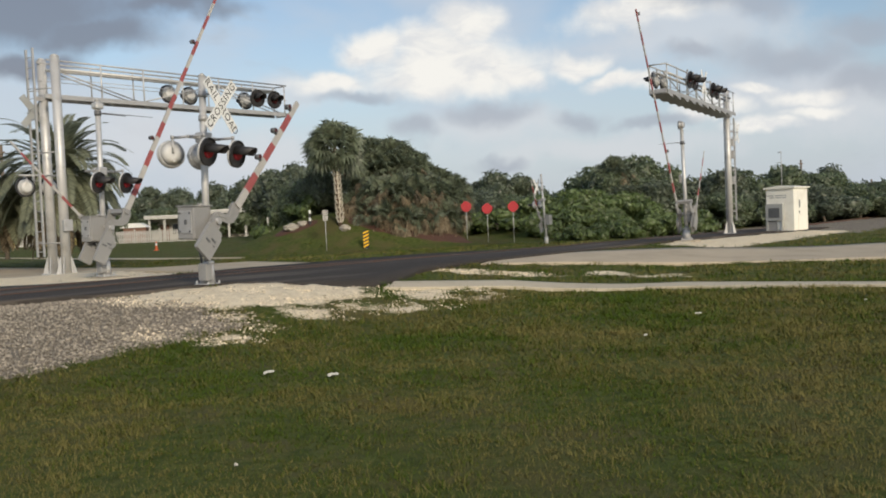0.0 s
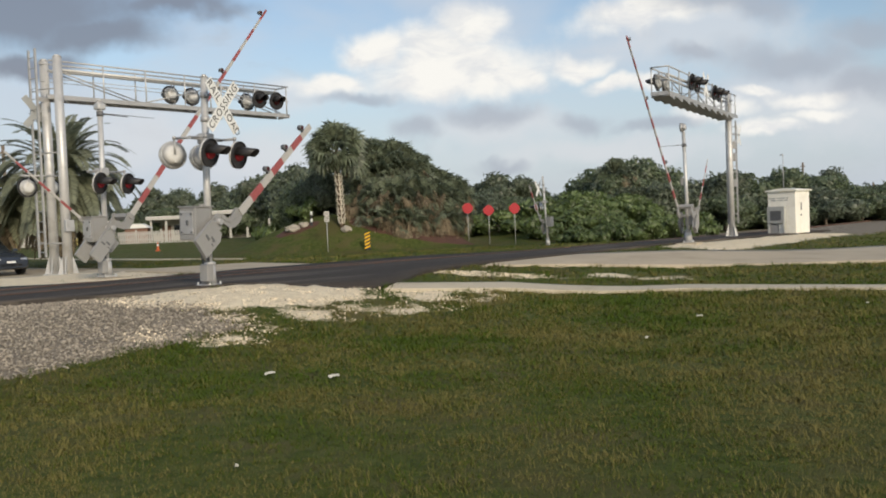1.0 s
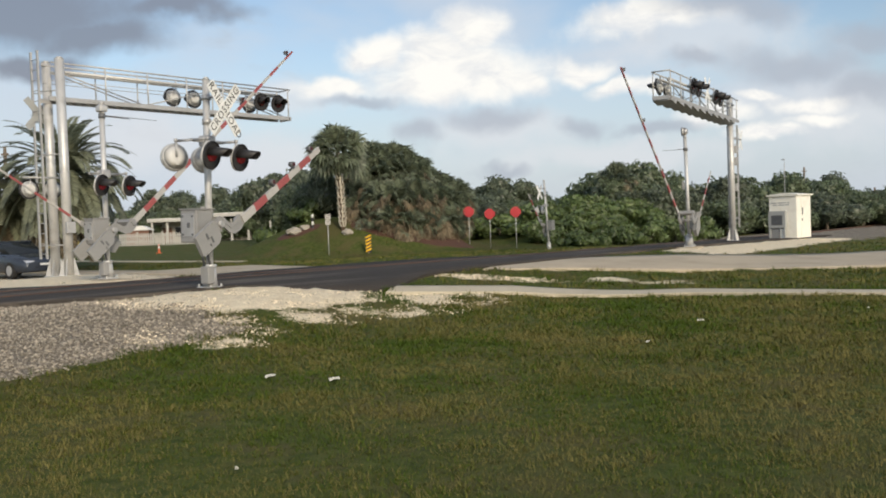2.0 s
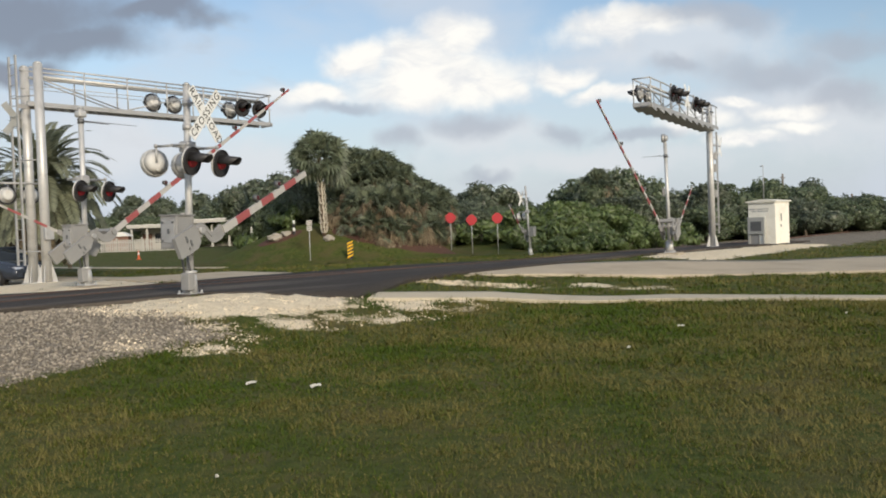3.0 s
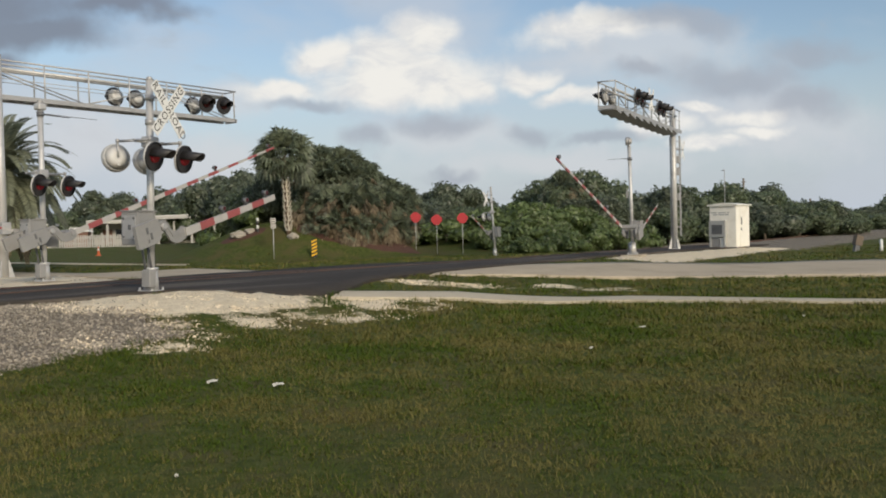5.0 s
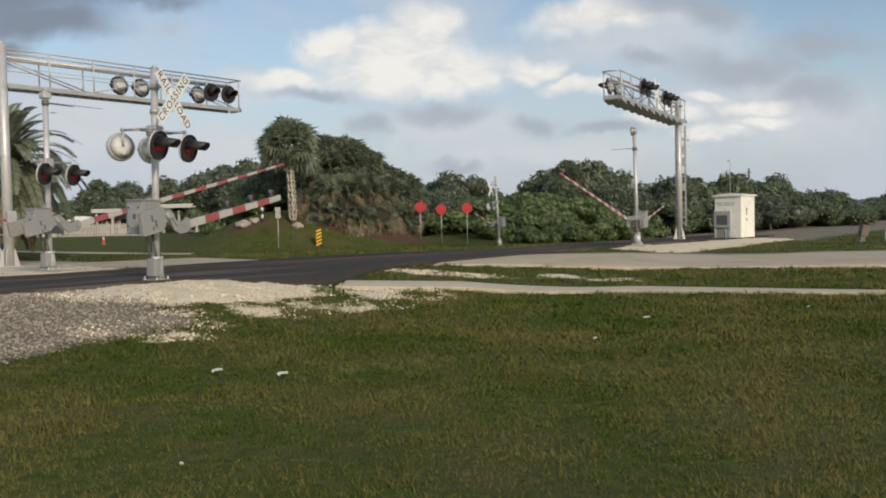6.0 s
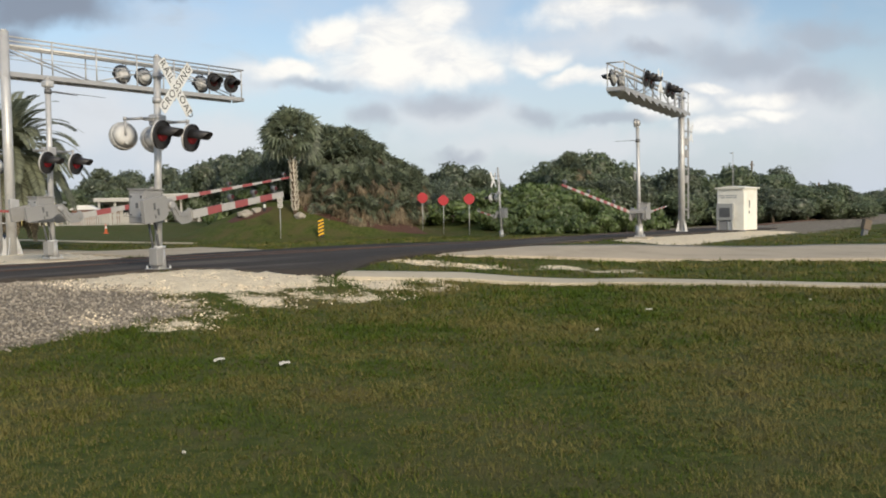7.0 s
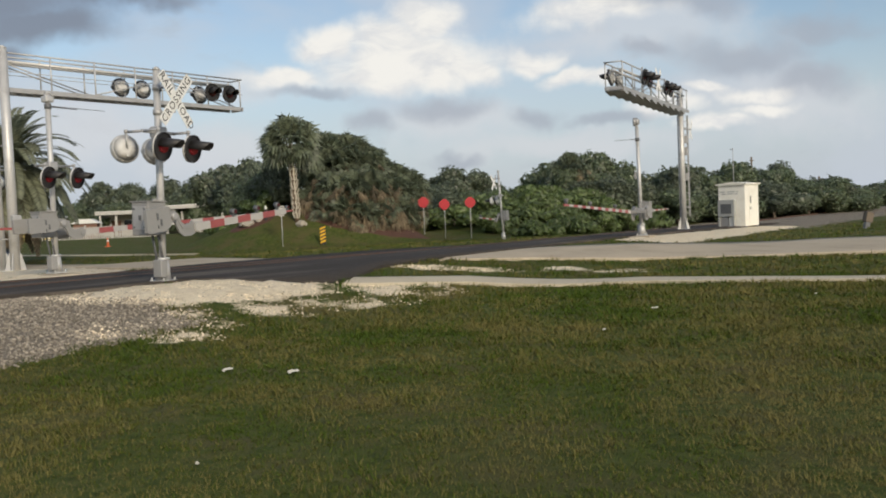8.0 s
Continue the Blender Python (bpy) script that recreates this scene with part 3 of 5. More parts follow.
def gate_arm(parent, pivot, length, wide, thin, bands, lights, beam_y=-0.10, label="red and white striped crossing gate arm", first=0.60, weight=(0.54, 0.43), near_weights=(-0.13,), beam_z=-0.25):
    """The swinging arm with its brackets and counterweights; at rest it points along +x."""
    bm = bmesh.new()
    # the cranked casting that drops from the shaft to the beam's clamp
    crank = [(-0.12, 0.09), (0.02, 0.12), (0.14, 0.10), (0.22, 0.02), (0.28, -0.12), (0.36, -0.18), (0.50, -0.16), (0.56, -0.12), (0.62, -0.15), (0.62, -0.36), (0.50, -0.40), (0.32, -0.39), (0.20, -0.30), (0.12, -0.12), (0.04, -0.06), (-0.12, -0.06)]
    for y in near_weights:
        plate(bm, crank, y + 0.05, y + 0.09)
        plate(bm, [(0.17, 0.03), (0.30, -0.20), (0.52, -0.23), (0.52, -0.26), (0.27, -0.24), (0.14, -0.01)], y + 0.035, y + 0.05)
    block(bm, (0.57, 0.5 * sum(near_weights) + 0.06, beam_z), (0.12, max(near_weights) - min(near_weights) + 0.10, 0.13), None, 0.01)
    arm = part("gate_arm", bm, GREY_BOX, parent, label, pose(*pivot))
    bm = bmesh.new()
    tube(bm, (0, min(near_weights) - 0.08, 0.02), (0, max(near_weights) + 0.10, 0.02), 0.055, seg=14)
    part("pivot_shaft", bm, GALV, arm)
    for y in near_weights:
        bm = bmesh.new()
        # lever with a rounded eye, then the bolted weight
        plate(bm, [(0.09, 0.0), (0.06, 0.08), (0.0, 0.11), (-0.10, 0.10), (-0.50, 0.08), (-0.50, -0.08), (-0.10, -0.09), (0.05, -0.08)], y - 0.02, y + 0.02)
        for edge in (-0.085, 0.085):
            block(bm, (-0.26, y - 0.03, edge), (0.44, 0.03, 0.025))
        tube(bm, (0, y - 0.06, 0), (0, y - 0.02, 0), 0.06, seg=12)
        lever = part("lever", bm, GREY_BOX, arm)
        bm = bmesh.new()
        long, tall = weight
        plate(bm, [(-0.18, tall * 0.44), (-0.22, tall * 0.5), (-0.20 - long, tall * 0.48), (-0.22 - long, tall * 0.44), (-0.22 - long, -tall * 0.46), (-0.19 - long, -tall * 0.5), (-0.30, -tall * 0.5), (-0.18, -tall * 0.30)], y - 0.12, y - 0.045)
        part("counterweight", bm, GREY_BOX, lever, "grey steel counterweight plate")
        # no openings are cut: dark blocks on the face imitate the shade inside them
        for bx, bz, w in ((-0.50, 0.06, 0.12), (-0.42, -0.05, 0.12), (-0.50, -0.12, 0.06)):
            bm = bmesh.new()
            block(bm, (bx, y - 0.123, bz), (w * 0.35, 0.012, w))
            part("slot_shade", bm, DARK_STEEL, lever, "thin dark block for the shade in an opening of the weight")
    n = bands
    for i in range(n):
        a, b = first + (length - first) * i / n, first + (length - first) * (i + 1) / n
        wa, wb = wide + (thin - wide) * i / n, wide + (thin - wide) * (i + 1) / n
        bm = bmesh.new()
        q = [bm.verts.new(p) for x, w in ((a, wa), (b, wb)) for p in ((x, beam_y - 0.02, beam_z - w / 2), (x, beam_y + 0.02, beam_z - w / 2), (x, beam_y + 0.02, beam_z + w / 2), (x, beam_y - 0.02, beam_z + w / 2))]
        for f in ((0, 1, 2, 3), (7, 6, 5, 4), (0, 4, 5, 1), (1, 5, 6, 2), (2, 6, 7, 3), (3, 7, 4, 0)):
            bm.faces.new([q[j] for j in f])
        bmesh.ops.recalc_face_normals(bm, faces=bm.faces)
        part("band", bm, ARM_RED if i % 2 else ARM_WHITE, arm)
    for x in lights:
        k = (x - first) / (length - first)
        top = beam_z + (wide + (thin - wide) * k) / 2
        bm = bmesh.new()
        block(bm, (x, beam_y, top + 0.03), (0.05, 0.05, 0.06))
        tube(bm, (x, beam_y - 0.05, top + 0.10), (x, beam_y + 0.05, top + 0.10), 0.055, seg=14)
        lamp = part("arm_light", bm, DARK_STEEL, arm, "small red light on top of the gate arm")
        bm = bmesh.new()
        tube(bm, (x, beam_y - 0.062, top + 0.10), (x, beam_y - 0.05, top + 0.10), 0.042, seg=12)
        part("lens", bm, DULL_LENS, lamp)
    return arm


def gate_signal(name, place, turn, lean, mast_h, arm_args, label, lamps=(), crossarm_z=2.72, buck=None, pivot_z=1.18, reach_y=0.45, aim=(0, 0)):
    """A mast with flashing lights and a gate mechanism. Local +x is the way its lowered arm points, -y the way its front faces."""
    base = thing(name, pose(*place) @ pose(0, 0, 0, lean[0], lean[1], 0) @ pose(0, 0, 0, 0, 0, turn), label, "crossing signal", "crossing gates")
    bm = bmesh.new()
    tube(bm, (0, 0, 0.0), (0, 0, mast_h), 0.065, seg=18)
    tube(bm, (0, 0, mast_h), (0, 0, mast_h + 0.05), 0.075, 0.03, seg=18)
    part("mast", bm, ALUMINIUM, base)
    bm = bmesh.new()
    tube(bm, (0, 0, 0.04), (0, 0, 0.42), 0.14, 0.105, 18)
    tube(bm, (0, 0, 0.40), (0, 0, 0.45), 0.125, 0.125, 18)
    block(bm, (0, 0, 0.02), (0.34, 0.34, 0.04), None, 0.008)
    for sx in (-1, 1):
        for sy in (-1, 1):
            tube(bm, (sx * 0.14, sy * 0.14, 0.0), (sx * 0.14, sy * 0.14, 0.09), 0.018, seg=8)
    part("pedestal", bm, ALUMINIUM, base, "cast metal pedestal with anchor bolts")
    bm = bmesh.new()
    block(bm, (-0.17, -0.10, 0.26), (0.16, 0.20, 0.32), None, 0.02)
    part("junction_box", bm, GREY_BOX, base)
    bm = bmesh.new()
    block(bm, (0, 0, -0.12), (0.8, 0.8, 0.22), None, 0.03)
    part("foundation", bm, BEIGE_ROAD, base, "weathered concrete foundation")
    bm = bmesh.new()
    hx, hy, hz = -0.17, 0.13, pivot_z - 0.02
    block(bm, (hx, hy, hz), (0.44, 0.40, 0.60), None, 0.025)
    block(bm, (hx, hy, hz + 0.31), (0.48, 0.44, 0.025), None, 0.008)
    for ex in (-0.19, 0.19):
        block(bm, (hx + ex, hy - 0.205, hz), (0.025, 0.02, 0.56))
    tube(bm, (hx + 0.1, hy - 0.05, hz + 0.32), (hx + 0.1, hy - 0.05, hz + 0.36), 0.05, seg=10)
    mech = part("gate_mechanism", bm, GREY_BOX, base, "grey cast gate mechanism housing")
    bm = bmesh.new()
    block(bm, (hx - 0.225, hy, hz + 0.02), (0.016, 0.30, 0.42), None, 0.004)
    part("cover_plate", bm, GALV, mech)
    for by in (-0.12, 0.12):
        for bz in (-0.15, 0.18):
            bm = bmesh.new()
            tube(bm, (hx - 0.25, hy + by, hz + bz), (hx - 0.23, hy + by, hz + bz), 0.02, seg=6)
            part("bolt", bm, DARK_STEEL, mech)
    bm = bmesh.new()
    block(bm, (hx - 0.24, hy - 0.02, hz + 0.02), (0.02, 0.05, 0.09))
    part("latch", bm, DARK_STEEL, mech)
    bm = bmesh.new()
    tube(bm, (-0.06, -0.06, 0.45), (-0.10, 0.0, pivot_z - 0.30), 0.022, seg=8)
    tube(bm, (-0.12, 0.02, 0.42), (-0.18, 0.06, pivot_z - 0.30), 0.022, seg=8)
    part("cable", bm, DARK_STEEL, base)
    arm = gate_arm(base, (0.02, -0.12, pivot_z), **arm_args)
    if lamps:
        bm = bmesh.new()
        reach = max(abs(l[0]) for l in lamps)
        tube(bm, (-reach - 0.03, 0, crossarm_z), (reach + 0.03, 0, crossarm_z), 0.03, seg=10)
        block(bm, (0, 0, crossarm_z), (0.24, 0.22, 0.20), None, 0.03)
        for x, face in lamps:
            tube(bm, (x, 0, crossarm_z), (x, face * (reach_y - 0.10), crossarm_z), 0.025, seg=8)
        part("crossarm", bm, GALV, base)
        for x, face in lamps:
            lamp_unit(base, pose(x, face * reach_y, crossarm_z - 0.30, 7, 0, aim[0] if face < 0 else 180 + aim[1]), face < 0)
    if buck:
        make_crossbuck(base, pose(buck[0], buck[1], buck[2], 0, 0, 0))
        for dz in (-0.22, 0.22):
            bm = bmesh.new()
            tube(bm, (0, 0, buck[2] + dz), (buck[0], buck[1] + 0.01, buck[2] + dz), 0.018, seg=8)
            tube(bm, (0, 0, buck[2] + dz - 0.05), (0, 0, buck[2] + dz + 0.05), 0.085, seg=14)
            part("bracket", bm, GALV, base)
    return base, arm


near_gate, near_arm = gate_signal(
    "crossing_gate_signal", (-4.4, 16.0, 0.53), 62, (0.0, 1.3), 3.85,
    dict(length=3.5, wide=0.155, thin=0.115, bands=7, lights=(1.75, 2.5, 3.2)),
    "silver crossing signal with crossbuck, flashing lights and short gate", lamps=((-0.38, -1), (0.38, -1), (-0.38, 1), (0.38, 1)),
    buck=(0.10, -0.34, 3.30), aim=(9, -22))
left_gate, left_arm = gate_signal(
    "crossing_gate_signal", (-8.25, 21.0, 0.52), 56, (0.0, 0.5), 4.25,
    dict(length=8.25, wide=0.14, thin=0.05, bands=18, lights=(2.6, 5.6, 8.0), weight=(0.70, 0.34), near_weights=(-0.16, 0.42)),
    "silver crossing signal mast with flashing lights and long striped gate", lamps=((-0.38, -1), (0.38, -1)), crossarm_z=2.55, aim=(22, 0))
right_gate, right_arm = gate_signal(
    "crossing_gate_signal", (8.9, 31.7, 0.38), 240, (0.0, -1.0), 4.0,
    dict(length=7.9, wide=0.12, thin=0.06, beam_z=-0.08, bands=18, lights=(2.6, 5.4, 7.7), weight=(0.50, 0.34), near_weights=(-0.13, 0.36)),
    "silver crossing signal mast with bell and striped gate", pivot_z=0.95)


def bell(parent, z):
    bm = bmesh.new()
    tube(bm, (0, 0, z), (0, 0, z + 0.10), 0.05, seg=10)
    tube(bm, (0, -0.10, z + 0.20), (0, 0.0, z + 0.20), 0.16, 0.15, 20)
    tube(bm, (0, 0.0, z + 0.20), (0, 0.10, z + 0.20), 0.15, 0.09, 20)
    part("bell", bm, GALV, parent, "round grey warning bell")


def side_arm(parent, pivot, length, bands, wide=0.06, thin=0.04):
    """A short footway gate that points along -x when it is down, with its own weights."""
    bm = bmesh.new()
    plate(bm, [(0.14, 0.10), (-0.12, 0.13), (-0.40, 0.05), (-0.55, 0.03), (-0.55, -0.08), (-0.38, -0.08), (-0.1, -0.08), (0.14, -0.08)], 0.26, 0.31)
    arm = part("footway_gate_arm", bm, GREY_BOX, parent, "short thin red and white footway gate arm", pose(*pivot))
    for y in (0.25, 0.33):
        bm = bmesh.new()
        plate(bm, [(0.02, 0.14), (0.02, -0.16), (0.20, -0.24), (0.62, -0.20), (0.64, 0.12), (0.30, 0.20)], y - 0.02, y + 0.02)
        block(bm, (0.36, y, -0.02), (0.20, 0.06, 0.08))
        part("counterweight", bm, GREY_BOX, arm, "grey steel counterweight plate")
    for i in range(bands):
        a, b = 0.5 + (length - 0.5) * i / bands, 0.5 + (length - 0.5) * (i + 1) / bands
        w = wide + (thin - wide) * i / bands
        bm = bmesh.new()
        block(bm, (-(a + b) / 2, 0.285, -0.02), (b - a, 0.025, w))
        part("band", bm, ARM_RED if i % 2 else ARM_WHITE, arm)
    return arm


bell(right_gate, 4.0)
left_side = side_arm(left_gate, (0.0, 0.05, 1.12), 2.9, 7)
right_side = side_arm(right_gate, (0.0, 0.05, 0.92), 3.0, 7)
for side, z, reach in ((left_gate, 3.95, 0.75), (right_gate, 3.55, 0.8)):
    bm = bmesh.new()
    tube(bm, (-reach * (side == right_gate) * 0.5, 0, z), (reach, -0.05, z - 0.02), 0.015, 0.010, 8)
    tube(bm, (0, 0, z - 0.06), (0, 0, z + 0.06), 0.08, seg=14)
    part("wire_bracket", bm, DARK_STEEL, side)
    bm = bmesh.new()
    tube(bm, (0.05, -0.04, z + 0.01), (reach * 1.6, -0.5, z - 0.06), 0.010, 0.006, 8)
    part("wire", bm, DARK_STEEL, side)
bm = bmesh.new()
block(bm, (0, 0, 4.12), (0.22, 0.22, 0.16), None, 0.04)
part("cap_box", bm, ALUMINIUM, left_gate)
bm = bmesh.new()
block(bm, (0.28, -0.02, 2.35), (0.34, 0.03, 0.03))
block(bm, (0.44, -0.02, 2.22), (0.06, 0.08, 0.28), None, 0.01)
part("side_lamp", bm, GREY_BOX, right_gate)


# ---- cantilevers ----
def cantilever(name, place, turn, length, masts, label, deck_z, top_z, lamps, ladder, mast_r=0.14):
    """A signal bridge of one arm: masts, walkway truss with rails, flashing lights, ladder. Local +x runs along the arm."""
    base = thing(name, pose(*place, 0, 0, turn), label, "signal cantilever", "cantilevers")
    for y in masts:
        bm = bmesh.new()
        tube(bm, (0, y, 0.02), (0, y, top_z + 0.10), mast_r, mast_r * 0.92, 20)
        tube(bm, (0, y, top_z + 0.10), (0, y, top_z + 0.16), mast_r * 0.95, mast_r * 0.5, 20)
        m = part("mast", bm, ALUMINIUM, base)
        bm = bmesh.new()
        block(bm, (0, y, 0.02), (0.52, 0.46, 0.04), None, 0.006)
        for k in range(4):
            turn_k = pose(0, y, 0, 0, 0, 45 + 90 * k)
            plate(bm, [(mast_r * 0.9, 0.04), (mast_r + 0.16, 0.04), (mast_r + 0.02, 0.55), (mast_r * 0.9, 0.55)], -0.01, 0.01, turn_k)
        part("base_plate", bm, ALUMINIUM, m, "flanged base with stiffeners")
    wide = 0.62
    for y in (-wide / 2, wide / 2):
        bm = bmesh.new()
        block(bm, (length / 2 - 0.15, y, deck_z), (length + 0.3, 0.05, 0.13))
        part("stringer", bm, GALV, base)
    n = int(length / 0.3)
    bm = bmesh.new()
    for i in range(n):
        block(bm, (0.1 + i * length / n, 0, deck_z + 0.04), (length / n - 0.06, wide - 0.06, 0.03))
    part("walkway", bm, DARK_STEEL, base, "dark steel grating walkway")
    for y in (-0.16, 0.16):
        bm = bmesh.new()
        tube(bm, (0, y, top_z - 0.22), (length * 0.97, y, top_z - 0.22), 0.045, seg=12)
        part("main_pipe", bm, ALUMINIUM, base)
    for y in (-wide / 2, wide / 2):
        bm = bmesh.new()
        tube(bm, (-0.2, y, top_z), (length + 0.1, y, top_z), 0.024, seg=8)
        tube(bm, (-0.2, y, (top_z + deck_z) / 2), (length + 0.1, y, (top_z + deck_z) / 2), 0.010, seg=8)
        part("handrail", bm, GALV, base)
        k = max(3, int(length / 1.25))
        for i in range(k + 1):
            x = 0.05 + (length - 0.05) * i / k
            bm = bmesh.new()
            tube(bm, (x, y, deck_z), (x, y, top_z), 0.022, seg=8)
            part("rail_post", bm, ALUMINIUM, base)
    k = max(2, int(length / 2.2))
    for i in range(k):
        a, b = length * i / k, length * (i + 1) / k
        for y in (-0.16, 0.16):
            bm = bmesh.new()
            hi, lo = (top_z - 0.22, deck_z + 0.05) if i % 2 == 0 else (deck_z + 0.05, top_z - 0.22)
            tube(bm, (a, y, hi), (b, y, lo), 0.02, seg=8)
            part("diagonal", bm, GALV, base)
    for i in range(int(length / 1.0) if len(masts) == 1 else 0):
        bm = bmesh.new()
        plate(bm, [(0, -0.02), (0.6, -0.02), (0.6, -0.05), (0.05, -0.14), (0, -0.14)], -wide / 2 - 0.02, wide / 2 + 0.02, pose(0.5 + i * 1.0, 0, deck_z - 0.045))
        part("deck_bracket", bm, GALV, base)
    bm = bmesh.new()
    tube(bm, (length + 0.08, -wide / 2, top_z), (length + 0.08, wide / 2, top_z), 0.024, seg=8)
    part("end_rail", bm, GALV, base)
    bm = bmesh.new()
    block(bm, (length + 0.1, 0, deck_z), (0.05, wide, 0.13))
    part("end_beam", bm, GALV, base)
    for x, y, z, face in lamps:
        lamp_unit(base, pose(x, y, z, 7, 0, 0 if face < 0 else 180), face < 0, 0.31, True)
    if ladder:
        lx, ly, z0, z1 = ladder
        bm = bmesh.new()
        for s in (-0.21, 0.21):
            block(bm, (lx, ly + s, (z0 + z1) / 2), (0.05, 0.07, z1 - z0))
        for i in range(int((z1 - z0) / 0.3)):
            tube(bm, (lx, ly - 0.21, z0 + 0.15 + 0.3 * i), (lx, ly + 0.21, z0 + 0.15 + 0.3 * i), 0.013, seg=8)
        for z in (z0 + 0.4, (z0 + z1) / 2, z1 - 1.2):
            for s in (-0.21, 0.21):
                tube(bm, (lx, ly + s, z), (0, masts[0] if len(masts) == 1 else masts[0] + (s > 0) * (masts[1] - masts[0]), z), 0.02, seg=8)
        part("ladder", bm, GALV, base)
    return base


left_cant = cantilever("signal_cantilever", (-11.35, 25.5, 0.39), 49.5, 8.5, (-0.42, 0.42),
                       "silver cantilever signal bridge on twin tube masts with ladder", 5.20, 6.25,
                       [(4.2, 0.42, 5.70, 1), (5.0, 0.42, 5.70, 1), (7.3, 0.42, 5.70, 1), (7.2, -0.42, 5.68, -1), (7.95, -0.42, 5.68, -1)], (-0.34, 0.42, 0.55, 6.65))
right_cant = cantilever("signal_cantilever", (12.9, 39.0, 0.29), 239, 10.1, (0.0,),
                        "silver cantilever signal bridge on a thick tube mast", 5.36, 6.28,
                        [(9.5, -0.30, 5.85, -1), (8.6, -0.30, 5.85, -1), (7.5, 0.40, 6.02, 1), (6.7, 0.40, 6.02, 1), (4.1, 0.40, 5.97, 1), (3.3, 0.40, 5.97, 1)], (-0.4, 0.0, 0.6, 5.2), 0.145)


bm = bmesh.new()
tube(bm, (-0.9, 0.3, 2.95), (0.3, 0.3, 2.95), 0.03, seg=10)
part("crossarm", bm, GALV, left_cant)
lamp_unit(left_cant, pose(-0.62, 0.55, 2.62, 0, 0, 180), False, 0.29, True)
lamp_unit(left_cant, pose(0.1, 0.62, 2.62, 0, 0, 180), False, 0.29, True)
make_crossbuck(left_cant, pose(-0.2, 0.56, 4.85, 0, 0, 180), False, SIGN_BACK)
bm = bmesh.new()
tube(bm, (0, 0.42, 4.85), (-0.2, 0.54, 4.85), 0.025, seg=8)
part("bracket", bm, GALV, left_cant)
bm = bmesh.new()
block(bm, (0.0, -0.62, 1.45), (0.26, 0.14, 0.34), None, 0.02)
part("junction_box", bm, GALV, left_cant)
make_crossbuck(right_cant, pose(-1.1, 0.2, 4.6, 0, 0, 0), False)
make_crossbuck(right_cant, pose(5.6, 0.44, 6.1, 0, 0, 180), False)
bm = bmesh.new()
tube(bm, (0, 0, 4.6), (-1.1, 0.22, 4.6), 0.03, seg=8)
part("bracket", bm, GALV, right_cant)
for z, r in ((4.1, 0.10), (3.55, 0.09), (2.4, 0.08)):
    bm = bmesh.new()
    block(bm, (-0.16, 0.18, z), (0.12, 0.14, 0.34), None, 0.02)
    part("junction_box", bm, GALV, right_cant)


# ---- relay hut ----
def relay_hut():
    base = thing("relay_hut", pose(16.4, 41.3, 0.17, 0, 0, -47), "cream painted steel railway relay hut with air conditioner", "relay hut")
    bm = bmesh.new()
    block(bm, (0, 0, 1.10), (1.34, 1.46, 2.0), None, 0.012)
    part("wall", bm, HUT, base)
    bm = bmesh.new()
    plate(bm, [(-0.76, 2.08), (0.76, 2.08), (0.76, 2.14), (0.0, 2.22), (-0.76, 2.14)], -0.82, 0.82)
    part("roof", bm, HUT, base)
    for y in (-0.6, 0.6):
        bm = bmesh.new()
        block(bm, (0, y, 0.045), (1.36, 0.12, 0.11))
        part("skid", bm, DARK_STEEL, base)
    bm = bmesh.new()
    block(bm, (-0.22, -0.81, 0.98), (0.84, 0.18, 0.80), None, 0.015)
    unit_ = part("air_conditioner", bm, AC_GREY, base, "grey wall-mounted air conditioner")
    for i in range(9):
        bm = bmesh.new()
        block(bm, (-0.22, -0.906, 0.76 + 0.048 * i), (0.50, 0.012, 0.022), pose(0, 0, 0))
        part("louvre", bm, DARK_STEEL, unit_)
    bm = bmesh.new()
    block(bm, (-0.22, -0.90, 0.95), (0.54, 0.008, 0.46))
    part("grille", bm, DARK_STEEL, unit_)
    for x in (-0.58, 0.14):
        bm = bmesh.new()
        block(bm, (x, -0.85, 0.29), (0.08, 0.10, 0.58))
        part("stand_leg", bm, AC_GREY, base)
    bm = bmesh.new()
    block(bm, (-0.34, -0.78, 0.30), (0.42, 0.10, 0.50), None, 0.01)
    part("panel", bm, GREY_BOX, base)
    bm = bmesh.new()
    block(bm, (0.0, -0.79, 0.30), (0.18, 0.12, 0.44), None, 0.01)
    part("cable_box", bm, HUT, base)
    bm = bmesh.new()
    block(bm, (0.676, 0.1, 1.05), (0.014, 0.8, 1.84), None, 0.004)
    door = part("door", bm, HUT, base, "flush cream steel door")
    bm = bmesh.new()
    block(bm, (0.695, -0.18, 1.35), (0.02, 0.08, 0.34))
    part("vent", bm, DARK_STEEL, door)
    bm = bmesh.new()
    block(bm, (0.70, -0.22, 0.95), (0.03, 0.05, 0.12))
    part("door_handle", bm, DARK_STEEL, door)
    for row, (z, words) in enumerate(((1.76, ((-0.52, 0.30), (-0.08, 0.42), (0.22, 0.10))), (1.66, ((-0.44, 0.22), (-0.12, 0.28), (0.16, 0.18))))):
        for x, w in words:
            bm = bmesh.new()
            block(bm, (x + 0.06, -0.733, z), (w, 0.006, 0.045))
            part("lettering_bar", bm, SIGN_BACK, base)
    bm = bmesh.new()
    tube(bm, (-0.22, 0, 2.2), (-0.22, 0, 3.85), 0.022, 0.014, 8)
    tube(bm, (-0.36, 0, 3.82), (-0.20, 0, 3.85), 0.02, seg=8)
    part("antenna", bm, GALV, base)


relay_hut()


